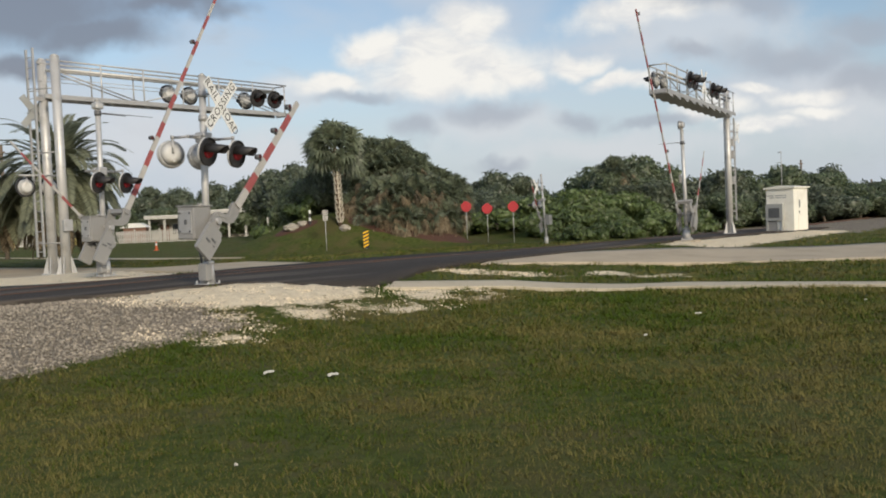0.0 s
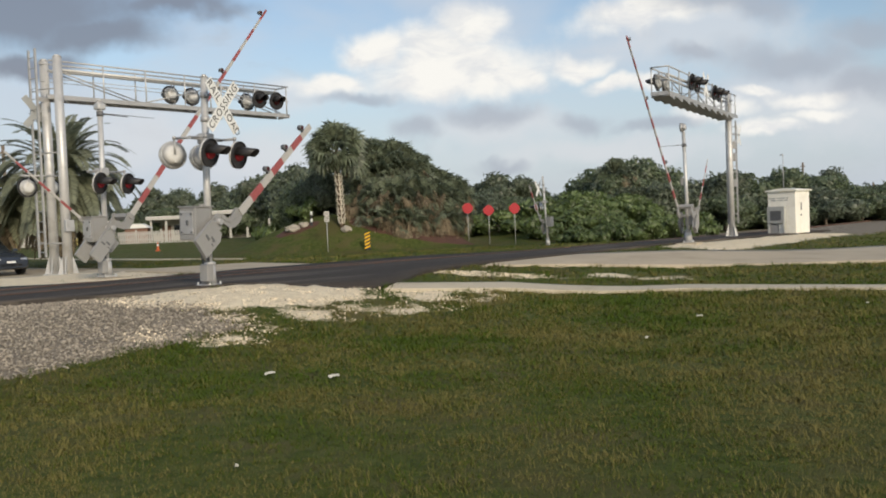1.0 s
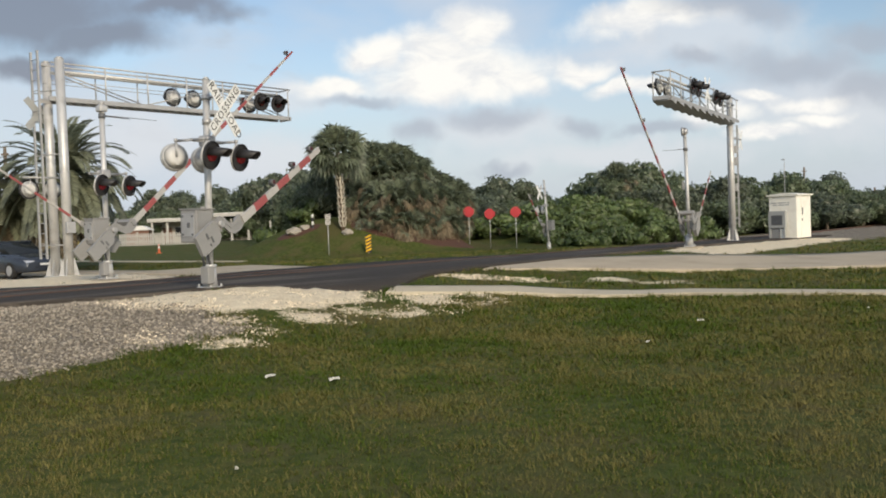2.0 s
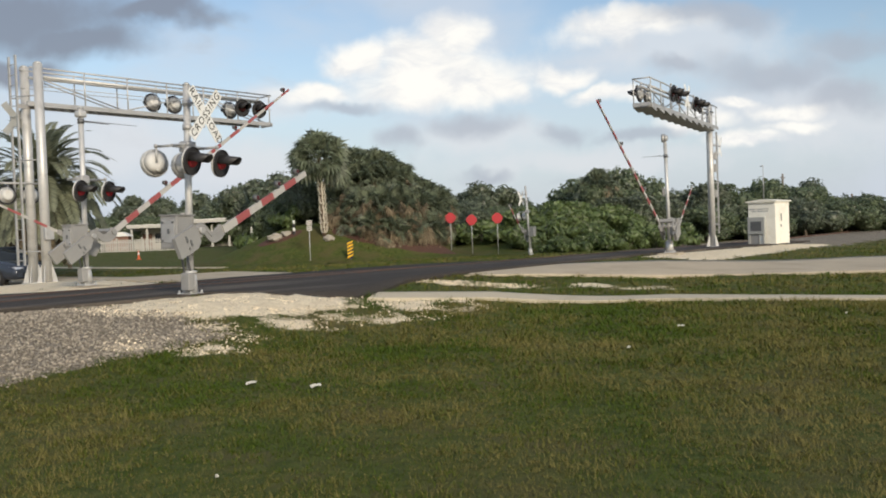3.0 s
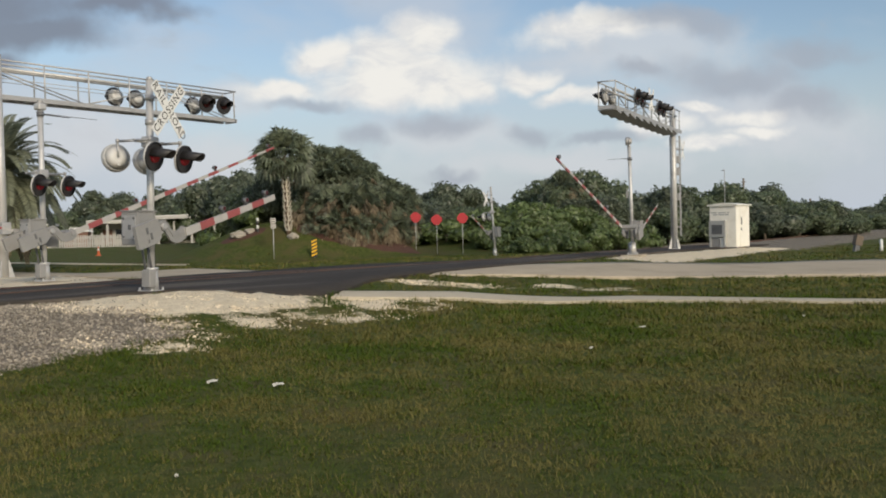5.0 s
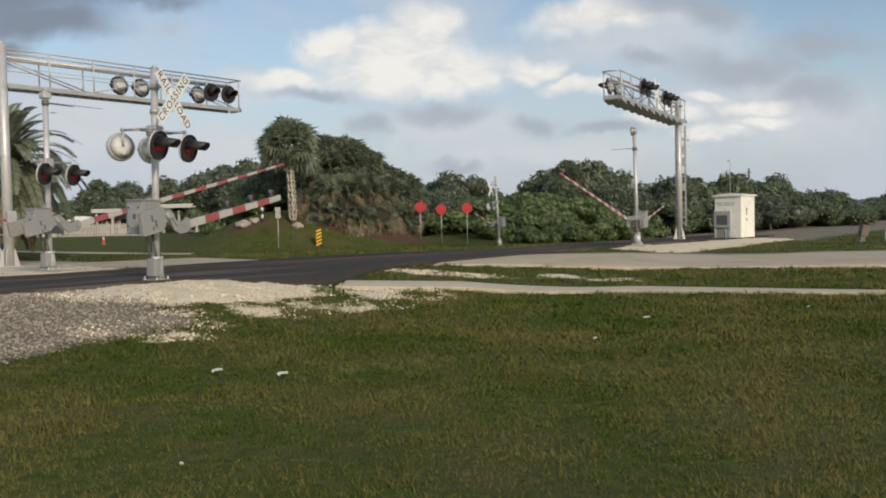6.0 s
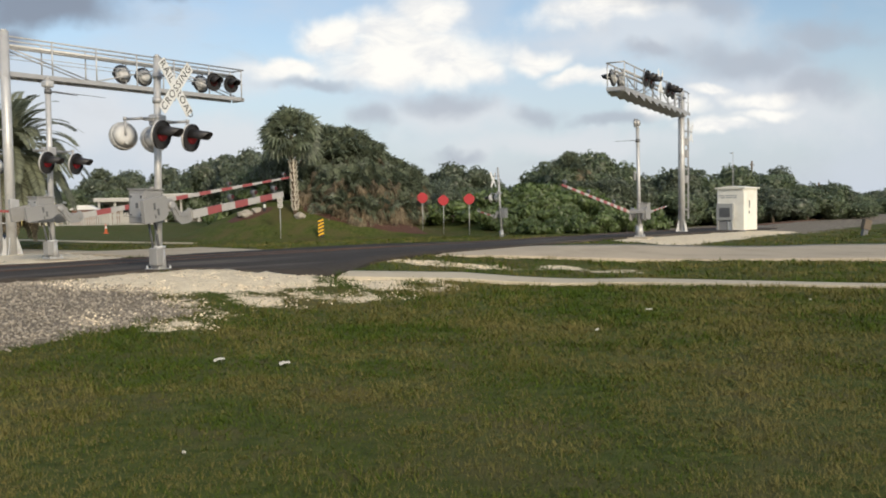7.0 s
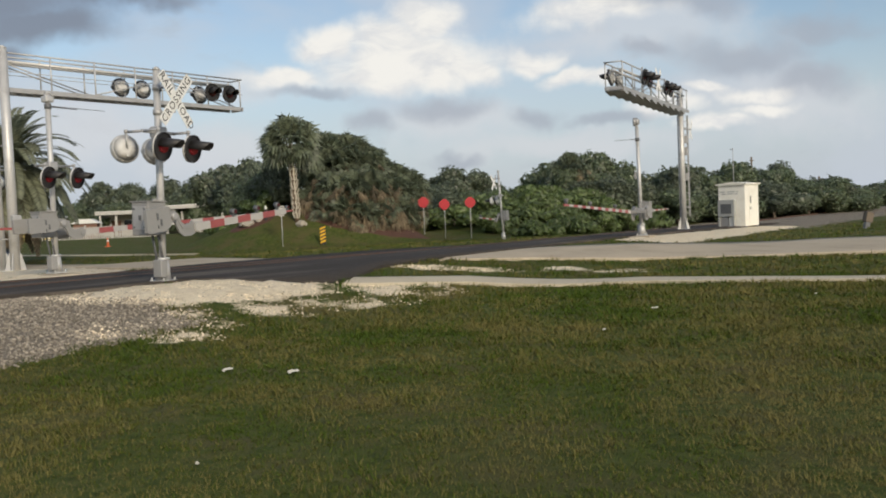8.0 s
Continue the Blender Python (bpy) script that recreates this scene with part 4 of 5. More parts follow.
# ---- plants ----
def mesh_object(name, verts, faces, mats, parent=None, index=None):
    me = bpy.data.meshes.new(name)
    me.from_pydata(verts, [], faces)
    for m in mats:
        me.materials.append(m)
    if index is not None:
        me.polygons.foreach_set("material_index", index)
    ob = new(name, me)
    if parent:
        ob.parent = parent
    return ob


def unit(rng):
    while True:
        p = Vector((rng.uniform(-1, 1), rng.uniform(-1, 1), rng.uniform(-1, 1)))
        if 0.1 < p.length < 1:
            return p.normalized()


def leafy(name, label, category, seed, lobes, leaf, density, mat, trunk=None, group=""):
    """A broadleaf tree or shrub: trunk, limbs, and a crown of leaf sprays on uneven lobes. A lobe is (x, y, z, rx, ry, rz)."""
    rng = random.Random(seed)
    base = thing(name, Matrix(), label, category, group)
    bm = bmesh.new()
    h, r = trunk or (0.6, 0.10)
    bend = Vector((rng.uniform(-0.2, 0.2), rng.uniform(-0.2, 0.2), h))
    tube(bm, (0, 0, -0.2), bend, r, r * 0.65, 9)
    for x, y, z, rx, ry, rz in lobes:
        mid = bend.lerp(Vector((x, y, z)), 0.5) + Vector((0, 0, rz * 0.2))
        tube(bm, bend * 0.95, mid, r * 0.5, r * 0.3, 7)
        tube(bm, mid, (x, y, z), r * 0.3, r * 0.12, 6)
    part("trunk", bm, BARK, base)
    verts, faces = [], []
    for x, y, z, rx, ry, rz in lobes:
        area = (rx * ry + rx * rz + ry * rz) * 4.2
        off = rng.uniform(0, 50)
        for _ in range(int(area * density)):
            d = unit(rng)
            swell = 0.84 + 0.34 * noise.noise((d.x * 2.3 + off, d.y * 2.3, d.z * 2.3)) + 0.16 * noise.noise((d.x * 6 + off, d.y * 6, d.z * 6))
            k = swell * (1 - 0.28 * rng.random() ** 2)
            c = Vector((x + d.x * rx * k, y + d.y * ry * k, z + d.z * rz * k))
            if c.z < 0.02:
                continue
            for _ in range(2):
                n = (d + 0.9 * unit(rng)).normalized()
                a = n.orthogonal().normalized()
                a = Matrix.Rotation(rng.uniform(0, 6.28), 3, n) @ a
                b = n.cross(a)
                s = leaf * rng.uniform(0.6, 1.3)
                i = len(verts)
                o = c + unit(rng) * leaf * 0.5
                verts += [o - a * s, o + b * s * 0.42 - a * 0.1 * s, o + a * s + n * s * 0.2, o - b * s * 0.42]
                faces.append((i, i + 1, i + 2, i + 3))
    crown = mesh_object("crown", verts, faces, [mat], base)
    # shaded twigs inside, so that the crown is not see-through
    bm = bmesh.new()
    for x, y, z, rx, ry, rz in lobes:
        out = bmesh.ops.create_icosphere(bm, subdivisions=3, radius=1.0, matrix=Matrix.Translation((x, y, z)) @ Matrix.Diagonal((rx * 0.66, ry * 0.66, rz * 0.66, 1)))
        for v in out["verts"]:
            v.co += (v.co - Vector((x, y, z))) * 0.35 * noise.noise(v.co * 1.4)
            v.co.z = max(v.co.z, 0.0)
    part("inner_foliage", bm, mat, base)
    return base


def set_copy(ob, x, y, turn, s, sz=None, z=None):
    c = copy_thing(ob, pose(x, y, height(x, y) - 0.05 if z is None else z, 0, 0, turn))
    c.scale = (s, s, sz or s)
    return c


def lobed(rng, spread, tall, low, n, r):
    """Random lobes that fill a dome spread wide and tall high, from low up."""
    out = []
    for i in range(n):
        a = 6.283 * i / n + rng.uniform(-0.5, 0.5)
        q = math.sqrt(rng.random()) * spread
        z = low + (tall - low) * (1 - (q / spread) ** 2 * 0.6) * rng.uniform(0.25, 0.95)
        k = r * rng.uniform(0.7, 1.2)
        out.append((q * math.cos(a), q * math.sin(a), z, k, k, k * rng.uniform(0.7, 0.95)))
    return out


R = random.Random(21)
SCRUB = [leafy("scrub_tree", "dense dark green scrub tree overgrown to the ground", "tree", 30 + i, lobed(R, 2.4, 3.9, 0.5, 9, 1.5), 0.17, 22, mat, (1.6, 0.16), "trees behind the track")
         for i, mat in enumerate((LEAF_A, LEAF_B, LEAF_A))]
TALL = [leafy("tree", "tall dark green broadleaf tree with an uneven crown", "tree", 50 + i, lobed(R, 2.6, 6.2, 2.6, 10, 1.5), 0.2, 15, LEAF_B, (2.8, 0.22), "background trees") for i in range(2)]
SHRUB = [leafy("shrub", "low bright green shrub on the grassy slope", "shrub", 70 + i, lobed(R, 1.0, 1.3, 0.2, 6, 0.62), 0.18, 26, LEAF_V, (0.4, 0.06), "shrubs") for i in range(2)]


def place_all():
    rows = []
    # the wood behind the track: kind, x, y, turn, size, height factor
    wood = [(13.0, 62, 1.0, 0.98), (15.3, 61, 1.0, 0.84), (11.2, 63, 0.85, 0.92), (17.6, 64, 1.1, 1.04), (20.0, 63, 1.0, 0.98), (22.5, 66, 1.05, 1.03), (25, 66, 1.0, 0.98), (27.8, 69, 1.1, 0.98),
            (30.5, 69, 1.0, 0.95), (33.5, 72, 1.1, 0.86), (36.5, 73, 1.0, 0.72), (39.5, 76, 1.1, 0.64), (51.5, 92, 1.0, 0.42), (55, 96, 1.1, 0.62), (60, 101, 1.2, 0.8), (65, 106, 1.2, 0.95), (81, 150, 1.6, 0.5),
            (19, 58.5, 0.8, 0.62), (23, 60, 0.8, 0.6), (27.5, 62.5, 0.8, 0.62), (31.5, 65.5, 0.8, 0.62), (35.5, 68, 0.8, 0.6), (14.5, 57.5, 0.75, 0.62), (37.2, 72, 0.8, 0.58), (11.2, 58.5, 0.6, 0.6),
            (71, 111, 1.3, 1.1), (12.2, 60, 0.9, 0.8)]
    mixer = random.Random(77)
    for i in range(22):
        k = i / 21
        wood.append((12.0 + 27.5 * k + mixer.uniform(-0.4, 0.4), 60.6 + 14.5 * k, 0.95, (0.84 - 0.24 * k) * mixer.uniform(0.92, 1.1)))
    for i in range(20):
        k = i / 19
        wood.append((11.4 + 26.0 * k + mixer.uniform(-0.4, 0.4), 57.4 + 13.0 * k, 0.72, 0.5 * mixer.uniform(0.85, 1.15)))
    for x, y, sz in ((-9.3, 55.4, 0.82), (-8.4, 54.4, 0.86), (-7.5, 53.6, 0.92), (-9.2, 53.2, 0.60), (-7.2, 51.6, 0.70), (-8.2, 52.2, 0.62)):
        wood.append((x, y, 0.45, sz))
    for i in range(12):
        wood.append((-36 + 2.3 * i, 99 + mixer.uniform(-2, 2), 1.15, 0.95 * mixer.uniform(0.85, 1.1)))
    for i, (x, y, s, sz) in enumerate(wood):
        rows.append((SCRUB[i % 3], x, y, 57 * i, s, sz))
    # beyond the grassy slope
    for i, (x, y, s, sz) in enumerate([(2.5, 64, 0.9, 0.72), (5.5, 66, 0.9, 0.65), (8.5, 66, 0.8, 0.55), (-0.5, 63, 0.8, 0.75), (6.8, 62, 0.6, 0.42), (10, 68, 0.8, 0.55), (3.8, 61, 0.55, 0.45)]):
        rows.append((SCRUB[(i + 1) % 3], x, y, 71 * i, s, sz))
    # trees on the skyline and behind the houses
    for i, (x, y, s, sz) in enumerate([(7.6, 112, 1.3, 0.92), (5.5, 113, 1.2, 0.84), (10.0, 112, 1.2, 0.84), (17.5, 120, 0.9, 0.55), (46.0, 104, 1.0, 0.74), (-15.2, 78, 1.0, 0.85), (-12.6, 74, 1.0, 0.82), (-20.2, 112, 1.0, 0.95), (-10.5, 66, 0.9, 0.78),
                                      (-24, 104, 1.2, 0.86), (-28, 108, 1.2, 0.84), (-36, 112, 1.15, 0.92), (-40, 112, 0.9, 0.6), (-31.5, 112, 1.0, 0.66), (-44, 100, 1.0, 0.55), (-18, 100, 1.1, 0.9), (-51, 104, 1.0, 0.55), (-57, 106, 1.0, 0.6),
                                      (-9.0, 58, 0.75, 0.62), (80, 108, 1.4, 1.1), (88, 106, 1.5, 1.3), (97, 104, 1.6, 1.5), (74, 112, 1.0, 0.7)]):
        rows.append((TALL[i % 2], x, y, 43 * i, s, sz))
    for i, (x, y, s, sz) in enumerate([(-8.0, 51.0, 0.9, 0.9), (5.0, 54, 1.3, 0.7), (6.8, 53.5, 1.4, 0.7), (8.6, 53.6, 1.4, 0.75), (10.4, 54.3, 1.4, 0.9), (9.6, 55.5, 1.5, 0.9), (11.4, 56, 1.5, 1.0), (7.2, 55.5, 1.5, 0.8), (5.6, 56.5, 1.4, 0.8), (12.6, 57, 1.4, 1.0), (3.4, 55, 1.2, 0.9), (6.0, 56, 1.3, 1.0), (8.2, 56.5, 1.4, 1.1),
                                      (9.9, 51.5, 0.9, 0.6), (12.0, 54, 1.1, 0.9), (1.6, 56, 1.2, 1.0), (-10.5, 54, 1.1, 1.2), (7.8, 50.5, 0.7, 0.45), (13.5, 55, 1.0, 0.9)]):
        rows.append((SHRUB[i % 2], x, y, 67 * i, s, sz))
    for i in range(26):
        k = mixer.random()
        x = 5.2 + 8.0 * mixer.random()
        rows.append((SHRUB[i % 2], x, 50.0 + 0.35 * (x - 5) + 5.5 * k, 51 * i, 0.8 + 0.3 * k, 0.8 + 0.35 * k))
    for i in range(15):
        x = 6.6 + 0.55 * i + mixer.uniform(-0.3, 0.3)
        rows.append((SHRUB[i % 2], x, 47.4 + 0.14 * i + mixer.uniform(-0.4, 1.2), 83 * i, 0.55 + 0.02 * i, 0.55 + 0.03 * i))
    seen = set()
    for ob, x, y, turn, s, sz in rows:
        z = height(x, y) - 0.05
        sz *= 1.0 if ob in SHRUB else (1.22 if ob in TALL else 1.0)
        if ob.name not in seen:
            seen.add(ob.name)
            ob.matrix_basis = pose(x, y, z, 0, 0, turn)
            ob.scale = (s, s, sz)
        else:
            set_copy(ob, x, y, turn, s, sz, z)




def fan(verts, faces, index, c, out, size, rng, mat, droop=0.3):
    """A fan leaf: narrow folded fingers spread from one point."""
    out = out.normalized()
    side = out.cross(Vector((0, 0, 1)))
    side = side.normalized() if side.length > 0.05 else Vector((1, 0, 0))
    side = Matrix.Rotation(rng.uniform(-1.3, 1.3), 3, out) @ side
    up = side.cross(out)
    n = 13
    for j in range(n):
        a = (j / (n - 1) - 0.5) * 3.6 + rng.uniform(-0.06, 0.06)
        d = out * math.cos(a) + side * math.sin(a)
        tip = c + d * size * rng.uniform(0.85, 1.1) - Vector((0, 0, droop * size * rng.uniform(0.5, 1.2)))
        w = (out * -math.sin(a) + side * math.cos(a)) * size * 0.075
        mid = c + d * size * 0.55 + up * size * 0.08
        i = len(verts)
        verts += [c, mid + w, tip, mid - w]
        faces.append((i, i + 1, i + 2, i + 3))
        index.append(mat)


def fan_palm(x, y, z, trunk_h, crown_r, seed, live, dead, boots=False, label="cabbage palm with fan leaves and hanging dry fronds", sweep=0.0):
    rng = random.Random(seed)
    base = thing("cabbage_palm", pose(x, y, z), label, "palm tree", "palms of the thicket")
    bm = bmesh.new()
    tube(bm, (0, 0, -0.4), (sweep, 0, trunk_h), 0.12 if boots else 0.16, 0.11, 14)
    stem = part("trunk", bm, PALM_FIBRE, base)
    if boots:
        vs, fs = [], []
        rows = int(trunk_h / 0.26)
        for i in range(rows):
            for k in range(6):
                a = 6.283 * (k + 0.5 * (i % 2)) / 6 + rng.uniform(-0.12, 0.12)
                c = Vector((sweep * i / rows + 0.10 * math.cos(a), 0.10 * math.sin(a), 0.05 + 0.26 * i))
                o = Vector((math.cos(a), math.sin(a), 0))
                t = Vector((-math.sin(a), math.cos(a), 0))
                j = len(vs)
                skew = t * (0.07 if i % 2 else -0.07)
                up = Vector((0, 0, rng.uniform(0.30, 0.38))) + skew
                vs += [c - t * 0.045, c + t * 0.045, c + t * 0.03 + o * 0.15 + up, c - t * 0.03 + o * 0.15 + up, c + o * 0.05 - t * 0.045 + Vector((0, 0, 0.02)), c + o * 0.05 + t * 0.045 + Vector((0, 0, 0.02))]
                fs += [(j, j + 1, j + 5, j + 4), (j + 4, j + 5, j + 2, j + 3), (j, j + 4, j + 3), (j + 1, j + 2, j + 5), (j, j + 3, j + 2, j + 1)]
        tagged(mesh_object("trunk_cover", vs, fs, [PALM_BARK], stem), "pale criss-cross stubs of old leaves")
    top = Vector((sweep, 0, trunk_h))
    for kind, count, mat in (("crown", live, LEAF_PALM), ("dry_fronds", dead, LEAF_DRY)):
        verts, faces, index = [], [], []
        for i in range(count):
            a = rng.uniform(0, 6.283)
            el = rng.uniform(-0.75 if boots else -0.7, 1.45) if kind == "crown" else rng.uniform(-1.3, 0.35 if trunk_h < 3.0 else -0.7)
            d = Vector((math.cos(a) * math.cos(el), math.sin(a) * math.cos(el), math.sin(el)))
            reach = crown_r * rng.uniform(0.40, 0.68) * (1.0 if kind == "crown" else rng.uniform(0.7, 1.7))
            c = top + d * reach + (Vector((0, 0, -0.1)) if kind == "crown" else Vector((0, 0, -0.25)))
            s = d.cross(Vector((0, 0, 1))).normalized() * 0.018
            j = len(verts)
            verts += [top - s, top + s, c + s, c - s]
            faces.append((j, j + 1, j + 2, j + 3))
            index.append(0)
            fan(verts, faces, index, c, d + Vector((0, 0, -0.1 if kind == "crown" else -0.9)), crown_r * rng.uniform(0.36, 0.56) * (1.0 if kind == "crown" else 0.72), rng, 0, 0.28 if kind == "crown" else 0.6)
        if count:
            mesh_object(kind, verts, faces, [mat], base)
    return base


THICKET = [
    # x, y, crown height above ground datum, crown radius, live, dry
    (-4.35, 50.6, 4.6, 1.65, 75, 10), (-3.0, 50.4, 4.85, 1.75, 85, 8), (-1.9, 50.2, 4.3, 1.7, 80, 14), (-3.6, 49.0, 4.3, 1.6, 70, 14), (-1.2, 50.8, 3.75, 1.5, 70, 12),
    (-4.4, 47.8, 2.6, 1.35, 55, 55), (-3.4, 47.2, 2.9, 1.4, 60, 60), (-2.4, 47.0, 2.9, 1.45, 60, 65), (-1.4, 47.4, 2.9, 1.4, 60, 60), (-0.5, 48.2, 2.9, 1.35, 60, 50), (0.25, 49.0, 2.5, 1.35, 60, 45),
    (-3.9, 46.4, 1.5, 1.1, 40, 40), (-2.9, 46.0, 1.5, 1.15, 40, 45), (-1.9, 46.0, 1.55, 1.15, 40, 50), (-0.9, 46.6, 1.6, 1.15, 40, 45), (0.1, 47.6, 1.6, 1.1, 40, 35), (0.6, 48.6, 1.7, 1.0, 40, 30),
    (-4.9, 48.6, 1.9, 1.1, 50, 25), (-0.2, 50.4, 3.3, 1.4, 60, 20),
    (-4.1, 50.0, 5.2, 1.55, 70, 12), (-5.0, 49.4, 3.3, 1.3, 60, 18), (-2.2, 49.2, 4.4, 1.4, 60, 16), (0.7, 49.6, 3.0, 1.2, 60, 20),
]
place_all()
fan_palm(11.6, 58.6, height(11.6, 58.6), 2.5, 1.6, 61, 70, 40, False, "cabbage palm at the edge of the wood with hanging dead fronds")
fan_palm(-5.6, 47.2, 1.5, 4.1, 1.8, 11, 125, 0, True, "tall cabbage palm with pale criss-cross trunk", -0.12)
for k, (x, y, top, r, live, dead) in enumerate(THICKET):
    x, y = x * 1.02, y + 1.3
    g = height(x, y)
    front = y < 49.3
    fan_palm(x, y, g, max(0.5, top - g), r * 1.08, 100 + k, int(live * (0.75 if front else 1.2)), int(dead * ((0.9 if top < 2 else 1.6) if front else 1.1)))


def frond(verts, faces, root, a, el, length, rng):
    """A feather leaf that arches over."""
    n = 22
    p, d = Vector(root), Vector((math.cos(a) * math.cos(el), math.sin(a) * math.cos(el), math.sin(el)))
    side = Vector((-math.sin(a), math.cos(a), 0))
    step = length / n
    for i in range(n):
        q = p + d * step
        k = len(verts)
        w = 0.022 * (1 - i / n) + 0.005
        verts += [p - side * w, p + side * w, q + side * w, q - side * w]
        faces.append((k, k + 1, k + 2, k + 3))
        if i > 2:
            long = 0.52 * math.sin(math.pi * (i + 1) / (n + 2)) ** 0.6
            for s in (-1, 1):
                for h in (0.0, 0.33, 0.67):
                    o = p.lerp(q, h)
                    tip = o + (d * 0.75 + side * s * 0.85 + Vector((0, 0, 0.18))).normalized() * long * rng.uniform(0.85, 1.1) - Vector((0, 0, 0.10 * long))
                    m = o.lerp(tip, 0.4)
                    k = len(verts)
                    b = d * 0.055
                    verts += [o, m + b, tip, m - b]
                    faces.append((k, k + 1, k + 2, k + 3))
        p = q
        d = (d + Vector((0, 0, -0.075 - 0.03 * i / n))).normalized()


def date_palm(x, y, crown_z, n, length, seed, label):
    rng = random.Random(seed)
    z = height(x, y)
    base = thing("date_palm", pose(x, y, z), label, "palm tree", "date palms")
    bm = bmesh.new()
    for i in range(14):
        a, b = (crown_z - z) * i / 14, (crown_z - z) * (i + 1) / 14
        tube(bm, (0, 0, a - 0.05), (0, 0, b), 0.20 + 0.02 * (i % 2), 0.25, 12)
    part("trunk", bm, BARK, base)
    for name, lo, hi, count, mat in (("crown", -0.35, 1.35, n, LEAF_DATE), ("dry_fronds", -1.0, -0.4, n // 4, LEAF_DRY)):
        verts, faces = [], []
        for i in range(count):
            frond(verts, faces, (0, 0, crown_z - z), 2.4 * i + rng.uniform(-0.3, 0.3), lo + (hi - lo) * ((i + rng.random()) / count), length * rng.uniform(0.8, 1.1), rng)
        mesh_object(name, verts, faces, [mat], base)


date_palm(-17.2, 39.2, 4.2, 96, 3.9, 5, "date palm with arching grey-green feather fronds")
date_palm(-20.9, 40.0, 3.5, 60, 3.0, 8, "smaller date palm with drooping yellowish fronds")


# ---- signs and small things beside the road ----
def stake(bm, h, r=0.021):
    tube(bm, (0, 0, -0.6), (0, 0, h), r, seg=8)


def end_marker(x, y, z, h, turn):
    base = thing("end_of_road_marker", pose(x, y, z, 0, 0, turn), "red diamond end-of-road marker on a thin post", "road sign", "end-of-road markers")
    bm = bmesh.new()
    stake(bm, h + 0.2)
    part("post", bm, GALV, base)
    bm = bmesh.new()
    s, c = 0.295, 0.32
    plate(bm, [(s, -c * 0.3), (s, c * 0.3), (c * 0.3, s), (-c * 0.3, s), (-s, c * 0.3), (-s, -c * 0.3), (-c * 0.3, -s), (c * 0.3, -s)], -0.045, -0.035, pose(0, 0, h))
    face = part("panel", bm, RED, base, "red reflective diamond panel")
    for i in (-1, 0, 1):
        for j in (-1, 0, 1):
            bm = bmesh.new()
            tube(bm, (0.11 * (i - j), -0.052, h + 0.11 * (i + j)), (0.11 * (i - j), -0.045, h + 0.11 * (i + j)), 0.042, seg=10)
            part("reflector", bm, RED, face)


for row in ((1.32, 48.75, 0.48, 1.66), (2.52, 49.15, 0.36, 1.62), (3.94, 48.55, 0.25, 1.78)):
    end_marker(*row, -4)

base = thing("object_marker", pose(-4.0, 44.6, 0.12, 0, 0, -5), "black and yellow striped object marker panel at the kerb", "road sign")
bm = bmesh.new()
stake(bm, 0.9)
part("post", bm, GALV, base)
bm = bmesh.new()
block(bm, (0, -0.035, 0.52), (0.30, 0.008, 0.92), None, 0.003)
panel = part("panel", bm, BLACK, base)
for i in range(5):
    bm = bmesh.new()
    z = 0.09 + 0.175 * i
    plate(bm, [(-0.145, z), (0.145, z + 0.13), (0.145, z + 0.215), (-0.145, z + 0.085)] if i < 4 else [(-0.145, z), (0.145, z + 0.13), (0.145, z + 0.18), (0.10, z + 0.18), (-0.145, z + 0.085)], -0.047, -0.040)
    part("stripe", bm, YELLOW, panel)

base = thing("small_road_sign", pose(-6.05, 44.5, 0.12, 0, 0, 20), "small grey sign panels on a thin post", "road sign")
bm = bmesh.new()
stake(bm, 2.05)
part("post", bm, GALV, base)
for z, h in ((1.98, 0.26), (1.70, 0.26)):
    bm = bmesh.new()
    block(bm, (0, -0.035, z), (0.27, 0.008, h * 0.96), None, 0.003)
    panel = part("panel", bm, FENCE, base)
    for k in (-0.05, 0.05):
        bm = bmesh.new()
        block(bm, (0, -0.041, z + k), (0.20, 0.004, 0.03))
        part("lettering_bar", bm, LETTER, panel)

base = thing("traffic_cone", pose(-21.94, 66, height(-21.94, 66)), "orange traffic cone with a white band on the verge", "traffic cone")
bm = bmesh.new()
block(bm, (0, 0, 0.02), (0.36, 0.36, 0.04), None, 0.01)
part("foot", bm, ORANGE, base)
bm = bmesh.new()
tube(bm, (0, 0, 0.04), (0, 0, 0.70), 0.12, 0.03, 16)
part("cone", bm, ORANGE, base)
bm = bmesh.new()
tube(bm, (0, 0, 0.38), (0, 0, 0.54), 0.082, 0.060, 16)
part("band", bm, WHITE, base)


def boulder(x, y, size, seed):
    bm = bmesh.new()
    bmesh.ops.create_icosphere(bm, subdivisions=3, radius=1.0)
    for v in bm.verts:
        v.co *= 1 + 0.45 * noise.noise(v.co * 1.3 + Vector((seed, 0, 0))) + 0.12 * noise.noise(v.co * 4 + Vector((seed, 0, 0)))
        v.co = Vector((v.co.x * size[0], v.co.y * size[1], v.co.z * size[2]))
    z = height(x, y) + size[2] * 0.45
    tagged(link("boulder", bm, ROCK, m=pose(x, y, z, 0, 0, seed * 40)), "pale weathered boulder in a red mulch bed", "rock", "boulders")


